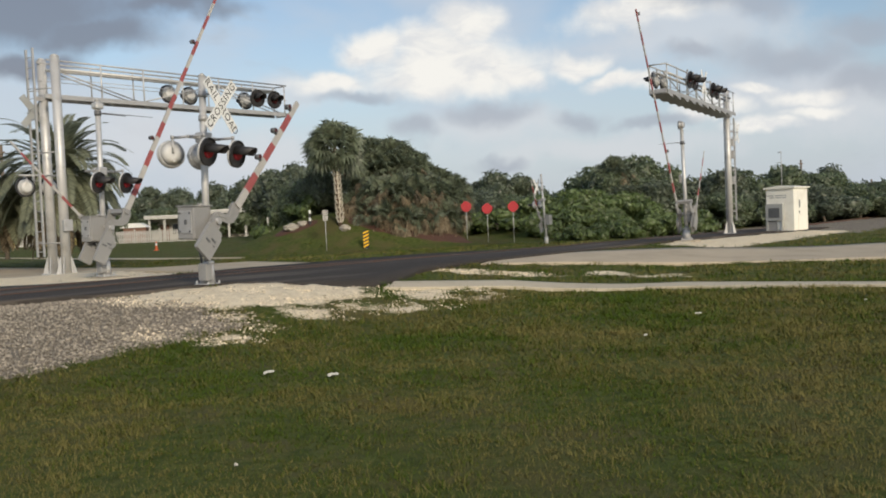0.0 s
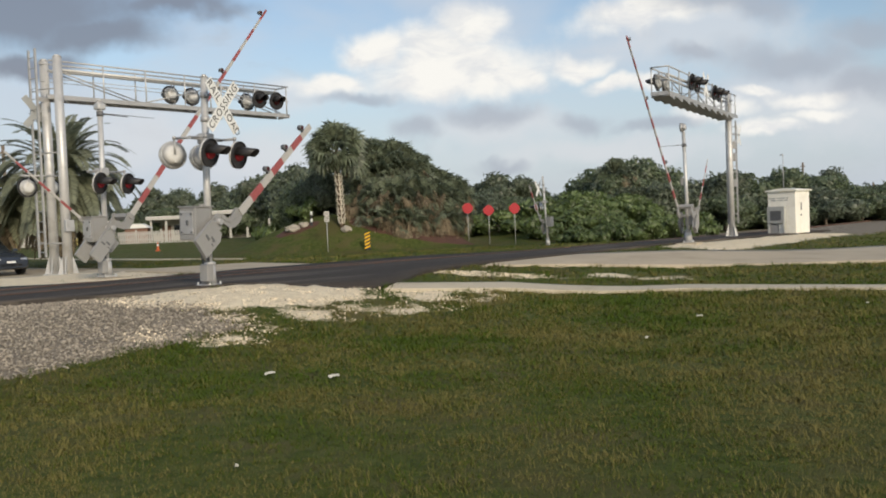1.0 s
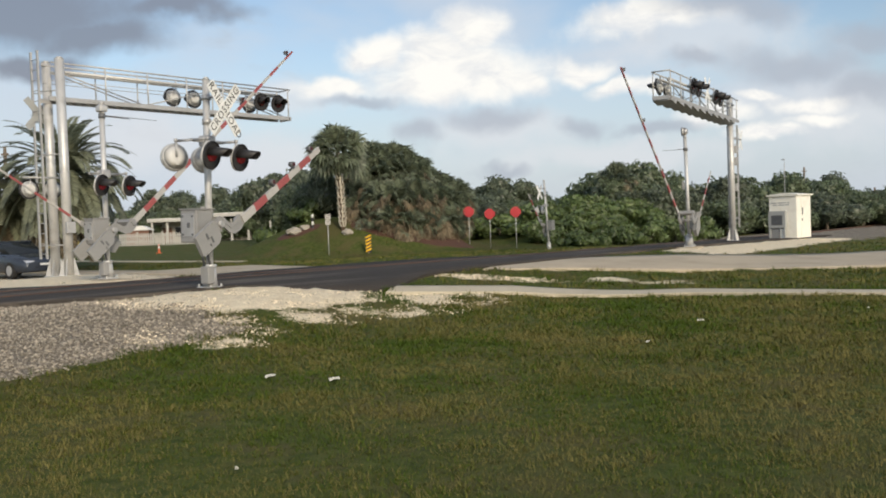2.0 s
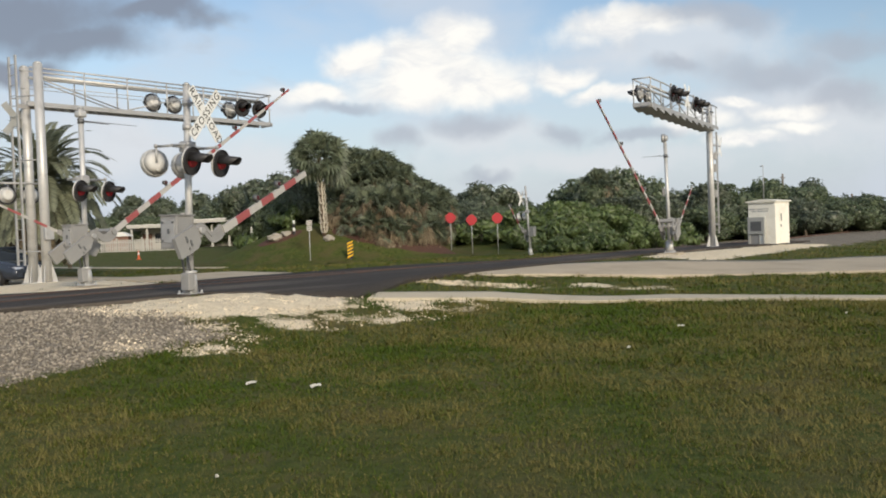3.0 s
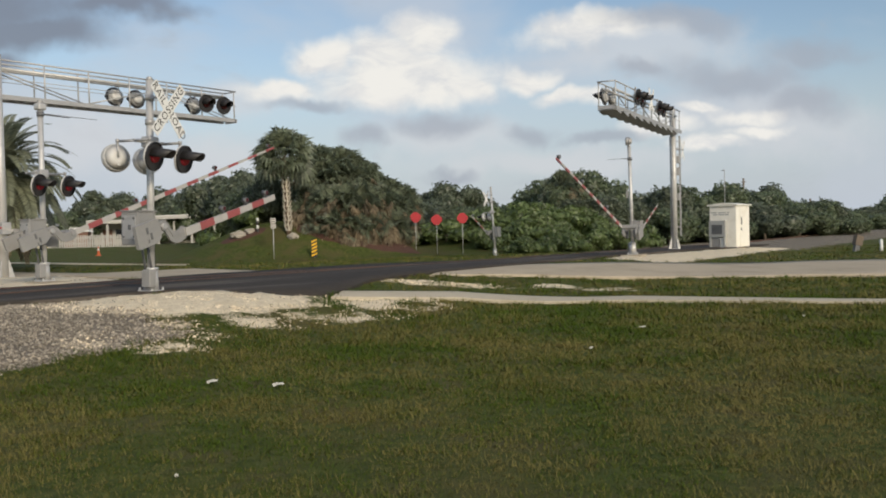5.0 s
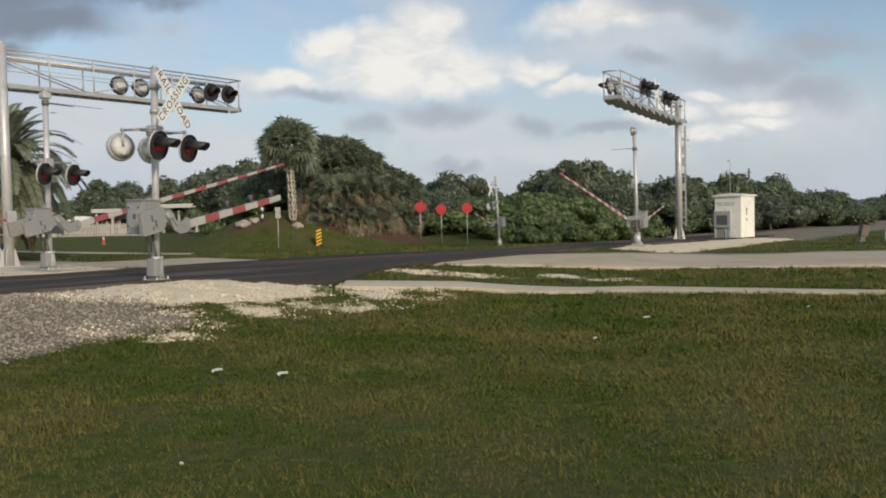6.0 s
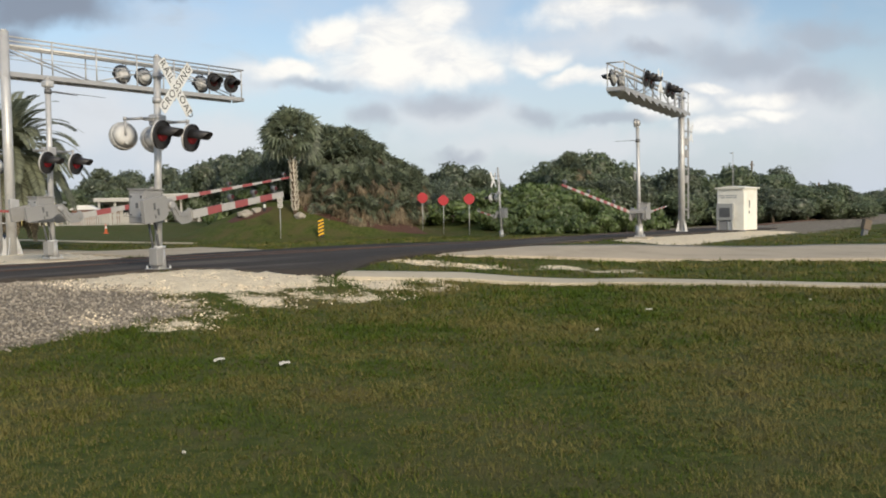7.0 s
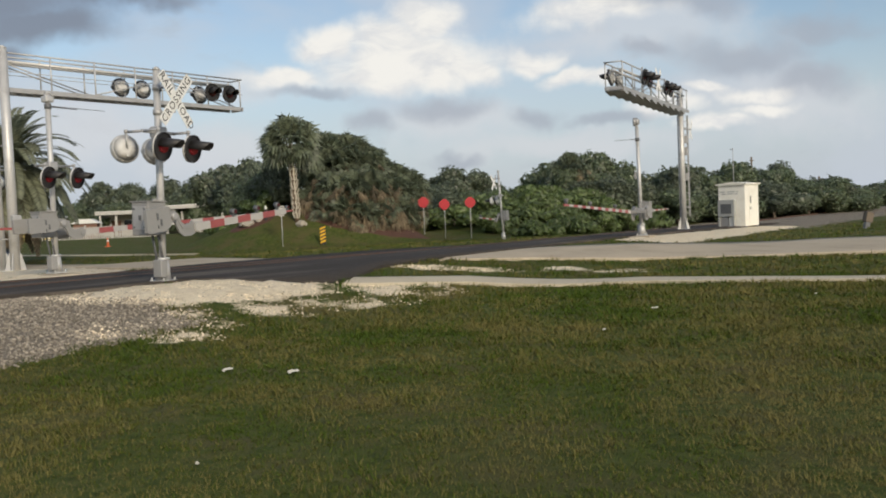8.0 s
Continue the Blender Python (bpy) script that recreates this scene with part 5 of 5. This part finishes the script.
boulder(-8.35, 48.0, (0.55, 0.4, 0.22), 1)
boulder(-7.8, 48.1, (0.28, 0.26, 0.2), 2)
boulder(-5.3, 46.7, (0.28, 0.25, 0.2), 4)
for name, cx, cy, rx, ry, seed in (("mulch_bed", -8.2, 48.1, 1.3, 0.7, 1), ("mulch_bed", -2.0, 48.2, 3.7, 1.9, 2)):
    bm = bmesh.new()
    rows = []
    for k in range(6):
        q = k / 5
        rows.append([])
        for i in range(36):
            a = 6.283 * i / 36
            w = q * (1 + 0.15 * noise.noise((math.cos(a) * 2 + seed, math.sin(a) * 2, 0)))
            x, y = cx + rx * w * math.cos(a), cy + ry * w * math.sin(a)
            rows[-1].append(bm.verts.new((x, y, surface(x, y) + 0.05 * (1 - q ** 4) - 0.02 * q ** 8)))
    for p, q in zip(rows, rows[1:]):
        for i in range(36):
            bm.faces.new((p[i], q[i], q[(i + 1) % 36], p[(i + 1) % 36])).smooth = True
    bmesh.ops.remove_doubles(bm, verts=bm.verts[:], dist=0.001)
    tagged(link(name, bm, BRICK_RED), "bed of red wood mulch under the plants", "mulch", kind="stuff")
base = thing("bollard", pose(-7.35, 47.9, height(-7.35, 47.9)), "short black and white banded post beside boulders", "bollard")
for i in range(4):
    bm = bmesh.new()
    tube(bm, (0, 0, 0.2 * i - 0.1 * (i == 0)), (0, 0, 0.2 * i + 0.2), 0.07, 0.065, 12)
    part("band", bm, WHITE if i % 2 else BLACK, base)

# the signal across the track, half hidden
far_gate, far_arm = gate_signal(
    "crossing_gate_signal", (5.1, 43.0, 0.05), 238, (0.0, -2.7), 4.3,
    dict(length=2.7, wide=0.10, thin=0.07, bands=5, lights=(2.5,)),
    "thin silver crossing signal mast with crossbuck at the far verge", lamps=((-0.38, -1), (0.38, -1)), crossarm_z=2.75, buck=(0.1, -0.3, 3.6), pivot_z=1.5)
far_gate.scale = (0.8, 0.8, 0.8)

# beside the track bed
base = thing("cable_pedestal", pose(20.9, 38.0, height(20.9, 38.0), 0, 14, 10), "leaning grey cable pedestal with a dark foot", "utility box")
bm = bmesh.new()
block(bm, (0, 0, 0.52), (0.36, 0.26, 0.46), None, 0.02)
part("cabinet", bm, WOOD_POLE, base)
bm = bmesh.new()
block(bm, (0, 0, 0.14), (0.24, 0.18, 0.36), None, 0.02)
part("foot", bm, DARK_STEEL, base)
base = thing("marker_post", pose(22.1, 38.0, height(22.1, 38.0)), "short white marker post in the verge", "post")
bm = bmesh.new()
tube(bm, (0, 0, -0.1), (0, 0, 0.50), 0.075, 0.065, 12)
tube(bm, (0, 0, 0.50), (0, 0, 0.55), 0.065, 0.03, 12)
part("post", bm, WHITE, base)


def utility_pole(x, y, h, arm):
    base = thing("utility_pole", pose(x, y, height(x, y)), "dark weathered wooden utility pole", "utility pole", "utility poles")
    bm = bmesh.new()
    tube(bm, (0, 0, -0.3), (0, 0, h), 0.16, 0.11, 10)
    part("pole", bm, WOOD_POLE, base)
    bm = bmesh.new()
    block(bm, (0, 0, h - 0.5), (arm, 0.1, 0.12))
    part("crossarm", bm, WOOD_POLE, base)


utility_pole(-30.3, 60, 7.9, 0.5)
utility_pole(45.6, 110, 6.9, 0.6)
utility_pole(51.5, 104, 3.9, 0.6)


# ---- houses ----
def box_part(name, parent, mat, c, size, label="", bevel=0.0, m=None):
    bm = bmesh.new()
    block(bm, c, size, m, bevel)
    return part(name, bm, mat, parent, label)


def window(parent, x, y, z, w, h):
    frame_ = box_part("window", parent, FENCE, (x, y, z), (w + 0.16, 0.06, h + 0.16))
    for s in (-1, 1):
        box_part("pane", frame_, WINDOW, (x + s * w / 4, y - 0.035, z), (w / 2 - 0.04, 0.02, h - 0.04))


house = thing("house", pose(-25.7, 96, 0.0, 0, 0, 6), "low white flat-roofed house with carport", "house", "houses")
box_part("wall", house, STUCCO, (-1.2, 3, 1.4), (10.5, 6, 2.8))
# wall coloured dark for the shade under the carport roof
box_part("carport_wall", house, SHADE_WALL, (4.8, 4, 1.3), (3.2, 4, 2.6))
box_part("roof", house, ROOF_WHITE, (-2.6, 2.2, 2.96), (8.0, 9.0, 0.30))
box_part("roof", house, ROOF_WHITE, (3.4, 2.0, 3.30), (7.6, 9.4, 0.30), m=pose(0, 0, 0, 0, -1.2, 0))
box_part("fascia", house, FENCE, (-2.6, -2.35, 2.90), (8.1, 0.08, 0.34))
box_part("fascia", house, FENCE, (3.4, -2.75, 3.22), (7.7, 0.08, 0.34), m=pose(0, 0, 0, 0, -1.2, 0))
for x in (-6.2, -4.6, 0.6, 2.2, 4.0, 6.4):
    box_part("carport_post", house, FENCE, (x, -2.0, 1.42), (0.22, 0.22, 2.84))
window(house, -3.4, -0.03, 1.6, 1.6, 1.1)
window(house, -0.6, -0.03, 1.6, 1.2, 1.1)
window(house, 2.4, -0.03, 1.6, 1.4, 1.1)
box_part("door", house, SHADE_WALL, (-5.0, -0.03, 1.05), (0.95, 0.08, 2.1))
chim = box_part("chimney", house, STUCCO, (-2.6, 3.5, 3.5), (0.8, 0.8, 1.0))
box_part("chimney_cap", chim, ROOF_WHITE, (-2.6, 3.5, 4.03), (0.95, 0.95, 0.08))
box_part("roof_vent", house, GALV, (1.5, 2.5, 3.6), (0.4, 0.4, 0.4))
box_part("roof_vent", house, GALV, (5.0, 2.5, 3.75), (0.3, 0.3, 0.5))

shed = thing("garden_shed", pose(-31.2, 88, 0, 0, 0, 10), "small red-brown garden shed with pale roof", "shed")
box_part("wall", shed, SHADE_WALL, (0, 0, 0.95), (2.2, 2.0, 1.9))
bm = bmesh.new()
plate(bm, [(-1.35, 1.9), (1.35, 1.9), (0.5, 2.35), (-0.5, 2.35)], -1.2, 1.2)
part("roof", bm, ROOF_WHITE, shed)

yellow = thing("house", pose(-38.6, 86, 0.3, 0, 0, 14), "yellow house with pale low gabled roof", "house", "houses")
box_part("wall", yellow, YELLOW_WALL, (0.4, 3, 1.2), (9.0, 6, 2.4))
bm = bmesh.new()
plate(bm, [(-5.4, 2.3), (5.2, 2.3), (5.2, 2.5), (0.6, 3.25), (-0.6, 3.25), (-5.4, 2.5)], -0.9, 7.0)
part("roof", bm, ROOF_WHITE, yellow)
box_part("garage_door", yellow, FENCE, (-2.4, -0.03, 1.05), (2.6, 0.08, 2.1))
window(yellow, 1.6, -0.03, 1.4, 1.2, 1.0)
window(yellow, 3.7, -0.03, 1.4, 1.0, 1.0)
box_part("door", yellow, SHADE_WALL, (0.2, -0.03, 1.05), (0.9, 0.08, 2.1))


def fence(p0, p1, h, gap=2.4):
    a, b = Vector(p0), Vector(p1)
    run = (b - a).length
    turn = math.degrees(math.atan2(b.y - a.y, b.x - a.x))
    base = thing("fence", pose(a.x, a.y, 0.52, 0, 0, turn), "weathered white board fence in front of the houses", "fence", "fences")
    n = int(run / 0.21)
    bm = bmesh.new()
    block(bm, (0, 0, h / 2 - 0.15), (0.135, 0.022, h + 0.3))
    me = bpy.data.meshes.new("board")
    bm.to_mesh(me)
    bm.free()
    me.materials.append(FENCE)
    for i in range(n):
        ob = new("board", me)
        ob.parent = base
        ob.matrix_basis = pose(0.07 + i * run / n, 0, 0.03 * noise.noise((i * 0.7, 0, 0)), 0, 0.5 * noise.noise((i * 1.3, 5, 0)), 0)
    for i in range(int(run / gap) + 1):
        box_part("post", base, FENCE, (i * gap, -0.06, h / 2 - 0.1), (0.13, 0.13, h + 0.5))
    for z in (0.3, h - 0.25):
        box_part("rail", base, FENCE, (run / 2, 0.035, z), (run, 0.045, 0.09))


fence((-33.5, 81), (-22.0, 80), 1.05)

# clipped hedge along the far verge
hedge = thing("hedge", pose(-41.5, 74, 0), "dark clipped hedge before the yellow house", "hedge")
rng = random.Random(9)
verts, faces = [], []
for _ in range(5200):
    c = Vector((rng.uniform(-4.5, 4.5), rng.uniform(-0.5, 0.5), rng.uniform(0.05, 1.55)))
    if abs(c.y) < 0.35 and c.z < 1.35:
        c.y = -0.5 + rng.uniform(-0.05, 0.1)
    a, s = unit(rng), 0.13 * rng.uniform(0.6, 1.3)
    b = a.orthogonal().normalized() * s * 0.5
    k = len(verts)
    verts += [c - a * s, c + b, c + a * s, c - b]
    faces.append((k, k + 1, k + 2, k + 3))
mesh_object("foliage", verts, faces, [LEAF_B], hedge)
bm = bmesh.new()
block(bm, (0, 0, 0.7), (8.9, 0.8, 1.4), None, 0.1)
part("inner_foliage", bm, LEAF_B, hedge)


# ---- the car that pulls up ----
def loft(bm, sections):
    rows = [[bm.verts.new(p) for p in s] for s in sections]
    for a, b in zip(rows, rows[1:]):
        for j in range(len(a)):
            bm.faces.new((a[j], a[(j + 1) % len(a)], b[(j + 1) % len(a)], b[j])).smooth = True
    bm.faces.new(rows[0][::-1])
    bm.faces.new(rows[-1])
    bmesh.ops.recalc_face_normals(bm, faces=bm.faces)


def saloon():
    """A saloon whose nose points along +x."""
    car = thing("car", Matrix(), "dark blue-grey saloon car on the pale road", "car")

    def ring(x, half, low, belt, top, tuck=0.9):
        out = []
        for y, z in ((-half * tuck, low), (-half, low + 0.14), (-half, belt - 0.12), (-half * 0.94, belt), (-half * 0.55, top), (half * 0.55, top), (half * 0.94, belt), (half, belt - 0.12), (half, low + 0.14), (half * tuck, low)):
            out.append((x, y, z))
        return out
    bm = bmesh.new()
    loft(bm, [ring(-2.25, 0.72, 0.38, 0.86, 0.90), ring(-2.1, 0.84, 0.26, 0.94, 0.98), ring(-1.2, 0.89, 0.22, 0.95, 1.0), ring(0.9, 0.89, 0.22, 0.92, 0.97), ring(1.6, 0.87, 0.22, 0.84, 0.90), ring(2.1, 0.80, 0.24, 0.70, 0.76), ring(2.3, 0.66, 0.32, 0.58, 0.62)])
    part("body", bm, CAR_PAINT, car)
    bm = bmesh.new()
    loft(bm, [[(x, -w, z0), (x, w, z0), (x + d, w * 0.82, z1), (x + d, -w * 0.82, z1)] for x, w, z0, d, z1 in ((-1.75, 0.74, 0.95, 0.0, 0.97), (-1.0, 0.76, 0.95, 0.0, 1.40), (0.15, 0.76, 0.95, 0.0, 1.43), (1.05, 0.74, 0.93, 0.0, 0.96))])
    cabin = part("cabin_glass", bm, WINDOW, car)
    bm = bmesh.new()
    loft(bm, [[(x, -w, z - 0.03), (x, w, z - 0.03), (x, w * 0.9, z), (x, -w * 0.9, z)] for x, w, z in ((-1.05, 0.62, 1.395), (-0.5, 0.66, 1.445), (0.2, 0.62, 1.44))])
    part("roof", bm, CAR_PAINT, car)
    for x in (-1.4, 1.38):
        for s in (-1, 1):
            bm = bmesh.new()
            tube(bm, (0, -0.10, 0), (0, 0.10, 0), 0.32, seg=24)
            w = part("wheel", bm, TYRE, car, m=pose(x, s * 0.80, 0.32))
            bm = bmesh.new()
            tube(bm, (0, s * 0.09, 0), (0, s * 0.112, 0), 0.20, seg=16)
            part("rim", bm, GALV, w)
    for s in (-1, 1):
        bm = bmesh.new()
        loft(bm, [[(x, s * y, 0.56), (x, s * (y - 0.30), 0.57), (x + 0.02, s * (y - 0.28), 0.68), (x - 0.03, s * y, 0.70)] for x, y in ((2.05, 0.78), (2.26, 0.66))])
        part("headlight", bm, HEADLAMP, car)
        bm = bmesh.new()
        block(bm, (0.75, s * 0.95, 0.99), (0.10, 0.18, 0.12), None, 0.03)
        part("mirror", bm, CAR_PAINT, car)
    bm = bmesh.new()
    block(bm, (2.27, 0, 0.42), (0.06, 0.9, 0.14), None, 0.01)
    part("grille", bm, BLACK, car)
    bm = bmesh.new()
    block(bm, (2.305, 0, 0.54), (0.02, 0.34, 0.08))
    part("number_plate", bm, WHITE, car)
    return car


car = saloon()


# ---- grass, stones and litter ----
def blade_material(name, green, dry):
    mat = bpy.data.materials.new(name)
    mat.use_nodes = True
    nt = mat.node_tree
    N, L = nt.nodes.new, nt.links.new
    bsdf = nt.nodes["Principled BSDF"]
    geo, tc, info = N("ShaderNodeNewGeometry"), N("ShaderNodeTexCoord"), N("ShaderNodeTexNoise")
    L(tc.outputs["Object"], info.inputs["Vector"])
    info.inputs["Scale"].default_value, info.inputs["Detail"].default_value = 0.5, 6.0
    small = N("ShaderNodeTexNoise")
    L(tc.outputs["Object"], small.inputs["Vector"])
    small.inputs["Scale"].default_value, small.inputs["Detail"].default_value = 2.2, 3.0
    add = N("ShaderNodeMath")
    add.operation = "MULTIPLY_ADD"
    L(geo.outputs["Random Per Island"], add.inputs[0])
    add.inputs[1].default_value = 0.40
    wide = N("ShaderNodeMath")
    wide.operation = "MULTIPLY_ADD"
    L(info.outputs[0], wide.inputs[0])
    wide.inputs[1].default_value, wide.inputs[2].default_value = 1.5, -0.21
    L(wide.outputs[0], add.inputs[2])
    add2 = N("ShaderNodeMath")
    add2.operation = "MULTIPLY_ADD"
    L(small.outputs[0], add2.inputs[0])
    add2.inputs[1].default_value = 0.36
    L(add.outputs[0], add2.inputs[2])
    # a straw-coloured worn patch close by
    gap = N("ShaderNodeVectorMath")
    gap.operation = "DISTANCE"
    L(tc.outputs["Object"], gap.inputs[0])
    gap.inputs[1].default_value = (3.4, 7.0, 0.0)
    straw = N("ShaderNodeMapRange")
    L(gap.outputs["Value"], straw.inputs[0])
    straw.inputs[1].default_value, straw.inputs[2].default_value, straw.inputs[3].default_value, straw.inputs[4].default_value = 0.6, 5.0, 0.09, 0.0
    add3 = N("ShaderNodeMath")
    L(add2.outputs[0], add3.inputs[0])
    L(straw.outputs[0], add3.inputs[1])
    r = N("ShaderNodeValToRGB")
    L(add3.outputs[0], r.inputs[0])
    e = r.color_ramp.elements
    e[0].position, e[0].color = 0.76, (*green, 1)
    e[1].position, e[1].color = 1.12, (*dry, 1)
    m = e.new(0.97)
    m.color = (0.100, 0.103, 0.021, 1)
    L(r.outputs[0], bsdf.inputs["Base Color"])
    bsdf.inputs["Roughness"].default_value = 0.7
    bsdf.inputs["Specular IOR Level"].default_value = 0.08
    return mat


def bare(x, y):
    """True where no grass grows: sand, gravel and paving."""
    if gravel(x, y) > 0.30 + random.random() * 0.5 or sand(x, y) > 0.32 + random.random() * 0.45:
        return True
    return paved(x, y)


def make_grass():
    rng = np.random.RandomState(4)
    spots = []
    # clusters thin out with distance
    for y0, y1, n in ((2.6, 5.5, 15000), (5.5, 8.5, 17000), (8.5, 12.5, 16000), (12.5, 17.0, 11000), (17.0, 24.0, 8000), (24.0, 34.0, 4500), (34, 46, 4500)):
        y = rng.uniform(y0, y1, n)
        x = rng.uniform(-0.60, 0.66, n) * (y + 1.0)
        for a, b in zip(x, y):
            if not bare(a, b):
                spots.append((a, b))
    pts = np.array(spots)
    z = np.array([surface(a, b) for a, b in spots])
    far = np.clip(pts[:, 1] / 9.0, 0.55, 4.0)
    clump = np.array([0.82 + 0.7 * max(0.0, 0.25 + noise.fractal((a * 1.3, b * 1.3, 6.0), 1.0, 2.0, 3)) for a, b in spots])
    per = 6
    n = len(pts)
    c = np.repeat(np.column_stack((pts, z)), per, 0)
    s = np.repeat(far, per)
    c[:, :2] += rng.normal(0, 0.03, (n * per, 2)) * s[:, None]
    ang = rng.uniform(0, 2 * np.pi, n * per)
    tall = rng.uniform(0.014, 0.052, n * per) * np.clip(s, 0.7, 1.6) * np.repeat(rng.uniform(0.6, 1.35, n) * clump, per)
    wid = rng.uniform(0.0035, 0.0070, n * per) * s
    lean = rng.uniform(0.3, 1.9, n * per) * tall
    dirv = np.column_stack((np.cos(ang), np.sin(ang), np.zeros(n * per)))
    side = np.column_stack((-np.sin(ang), np.cos(ang), np.zeros(n * per)))
    v = np.empty((n * per, 3, 3))
    c[:, 2] -= 0.006
    v[:, 0] = c - side * wid[:, None]
    v[:, 1] = c + side * wid[:, None]
    v[:, 2] = c + dirv * lean[:, None]
    v[:, 2, 2] += tall
    me = bpy.data.meshes.new("grass")
    k = n * per
    me.vertices.add(k * 3)
    me.vertices.foreach_set("co", v.reshape(-1))
    me.loops.add(k * 3)
    me.loops.foreach_set("vertex_index", np.arange(k * 3))
    me.polygons.add(k)
    me.polygons.foreach_set("loop_start", np.arange(0, k * 3, 3))
    me.update(calc_edges=True)
    me.validate()
    me.materials.append(blade_material("grass_blades", (0.055, 0.092, 0.011), (0.172, 0.150, 0.052)))
    tagged(new("grass", me), "short mown lawn grass, green with dry brown patches", "grass", kind="stuff")


def scatter_stones(name, count, box, keep, size, mat, label, seed, sink=0.3):
    rng = random.Random(seed)
    verts, faces = [], []
    made = 0
    tries = 0
    while made < count and tries < count * 12:
        tries += 1
        y = rng.uniform(box[2], box[3])
        x = rng.uniform(box[0], box[1])
        if not keep(x, y, rng):
            continue
        r = rng.uniform(*size) * (0.7 + 0.6 * rng.random())
        z = surface(x, y) + 0.06 * heap(*track(x, y)) * ease((track(x, y)[1] - 3.2) / 1.2) + r * (1 - 2 * sink)
        turn = rng.uniform(0, 6.28)
        k = len(verts)
        for d in ((1, 0, 0), (0, 1, 0), (-1, 0, 0), (0, -1, 0), (0, 0, 0.8), (0, 0, -0.8)):
            q = [d[i] * r * rng.uniform(0.65, 1.25) + rng.gauss(0, r * 0.16) for i in range(3)]
            verts.append((x + q[0] * math.cos(turn) - q[1] * math.sin(turn), y + q[0] * math.sin(turn) + q[1] * math.cos(turn), z + q[2]))
        for a, b in ((0, 1), (1, 2), (2, 3), (3, 0)):
            faces += [(k + a, k + b, k + 4), (k + b, k + a, k + 5)]
        made += 1
    me = bpy.data.meshes.new(name)
    me.from_pydata(verts, [], faces)
    me.materials.append(mat)
    tagged(new(name, me), label, "stones", kind="stuff")


STONE = material("ballast_stone", (0.27, 0.24, 0.195), 0.9, 0, 0.3, 2, 40, 0.3, None, 0, 1, 0.5)
SAND_LUMP = material("pale_shell_rock", (0.62, 0.535, 0.40), 0.95, 0, 0.2, 2, 40, 0.3, None, 0, 1, 0.55)
make_grass()
scatter_stones("ballast", 21000, (-9.5, -2.5, 7.5, 15.5), lambda x, y, r: gravel(x, y) > 0.24 + 0.5 * r.random() and not paved(x, y), (0.009, 0.024), STONE, "grey crushed stone ballast beside the track", 3)
scatter_stones("shell_rock", 9000, (-6.5, 2.5, 11.0, 20.5), lambda x, y, r: sand(x, y) > 0.30 + 0.5 * r.random() and not paved(x, y), (0.007, 0.024), SAND_LUMP, "pale crushed shell rock in loose lumps", 5, 0.4)
PAPER = material("crumpled_paper", (0.50, 0.49, 0.45), 0.8, 0, 0.1, 6, 40, 0.2)


def litter(x, y, size, turn):
    base_z = surface(x, y) + 0.03
    rng = random.Random(int(x * 100))
    bm = bmesh.new()
    bmesh.ops.create_grid(bm, x_segments=7, y_segments=6, size=1.0)
    for v in bm.verts:
        v.co = Vector((v.co.x * size, v.co.y * size * 0.55, 0.02 * noise.noise((v.co.x * 2 + x, v.co.y * 2, 1.0)) + 0.012 * rng.random()))
    more = bmesh.ops.extrude_face_region(bm, geom=bm.faces[:])
    for v in (g for g in more["geom"] if isinstance(g, bmesh.types.BMVert)):
        v.co.z += 0.004
    bmesh.ops.recalc_face_normals(bm, faces=bm.faces)
    ob = link("paper_litter", bm, PAPER, m=pose(x, y, base_z, 8, -6, turn))
    tagged(ob, "crumpled scrap of white paper on the grass", "litter", "litter scraps")


for row in ((-1.2, 8.85, 0.055, 20), (-1.92, 9.15, 0.055, 5), (2.45, 10.7, 0.03, 60), (3.66, 12.6, 0.05, 10), (-1.42, 5.6, 0.012, 0), (6.5, 13.4, 0.022, 10)):
    litter(*row)


def swing(x, y, z, rows, sign=-1):
    return [(t, pose(x, y, z, 0, sign * a, 0)) for t, a in rows]


def drive(rows):
    """Car poses along its lane: seconds and metres short of where it stops."""
    out = []
    for t, d in rows:
        x, y = -16.4 - 0.80 * d, 33.6 + 0.60 * d
        out.append((t, pose(x, y, height(x, y) + 0.04, 0, 0, -36.9)))
    return out


def motions():
    """Everything that moves, keyed from the start to the end."""
    walk(near_arm, swing(0.02, -0.12, 1.18, [(0, 48), (0.5, 43.5), (1.0, 39), (1.5, 35), (3.5, 21.5), (4.5, 17), (6.5, 9.5), (7, 8.5), (8, 5.5)]))
    walk(left_arm, swing(0.02, -0.12, 1.18, [(0, 61.4), (1.0, 50.4), (1.5, 45.4), (3.5, 29.9), (4.5, 22.9), (6.5, 10.9), (7, 8.4), (8, 2.9)]))
    walk(right_arm, swing(0.02, -0.12, 0.95, [(0, 59.3), (1.0, 47.3), (1.5, 42.3), (3.5, 27.3), (4.5, 20.3), (6.5, 9.3), (7, 7.3), (8, 3.3)]))
    walk(left_side, swing(0.0, 0.05, 1.12, [(0, 46), (1.0, 40), (3.0, 24), (4.5, 15), (6.5, 4), (8, 0)], 1))
    walk(right_side, swing(0.0, 0.05, 0.92, [(0, 52), (1.0, 46), (3.5, 28), (4.5, 22), (6.5, 6), (8, 0)], 1))
    walk(far_arm, swing(0.02, -0.12, 1.5, [(0, 74), (1.0, 62), (3.5, 42), (4.5, 34), (6.5, 14), (8, 6)]))
    walk(car, drive([(0, 6.6), (1.0, 3.3), (1.5, 1.85), (2.0, 0.85), (2.8, 0.1), (3.2, 0.0), (8.0, 0.0)]))


motions()
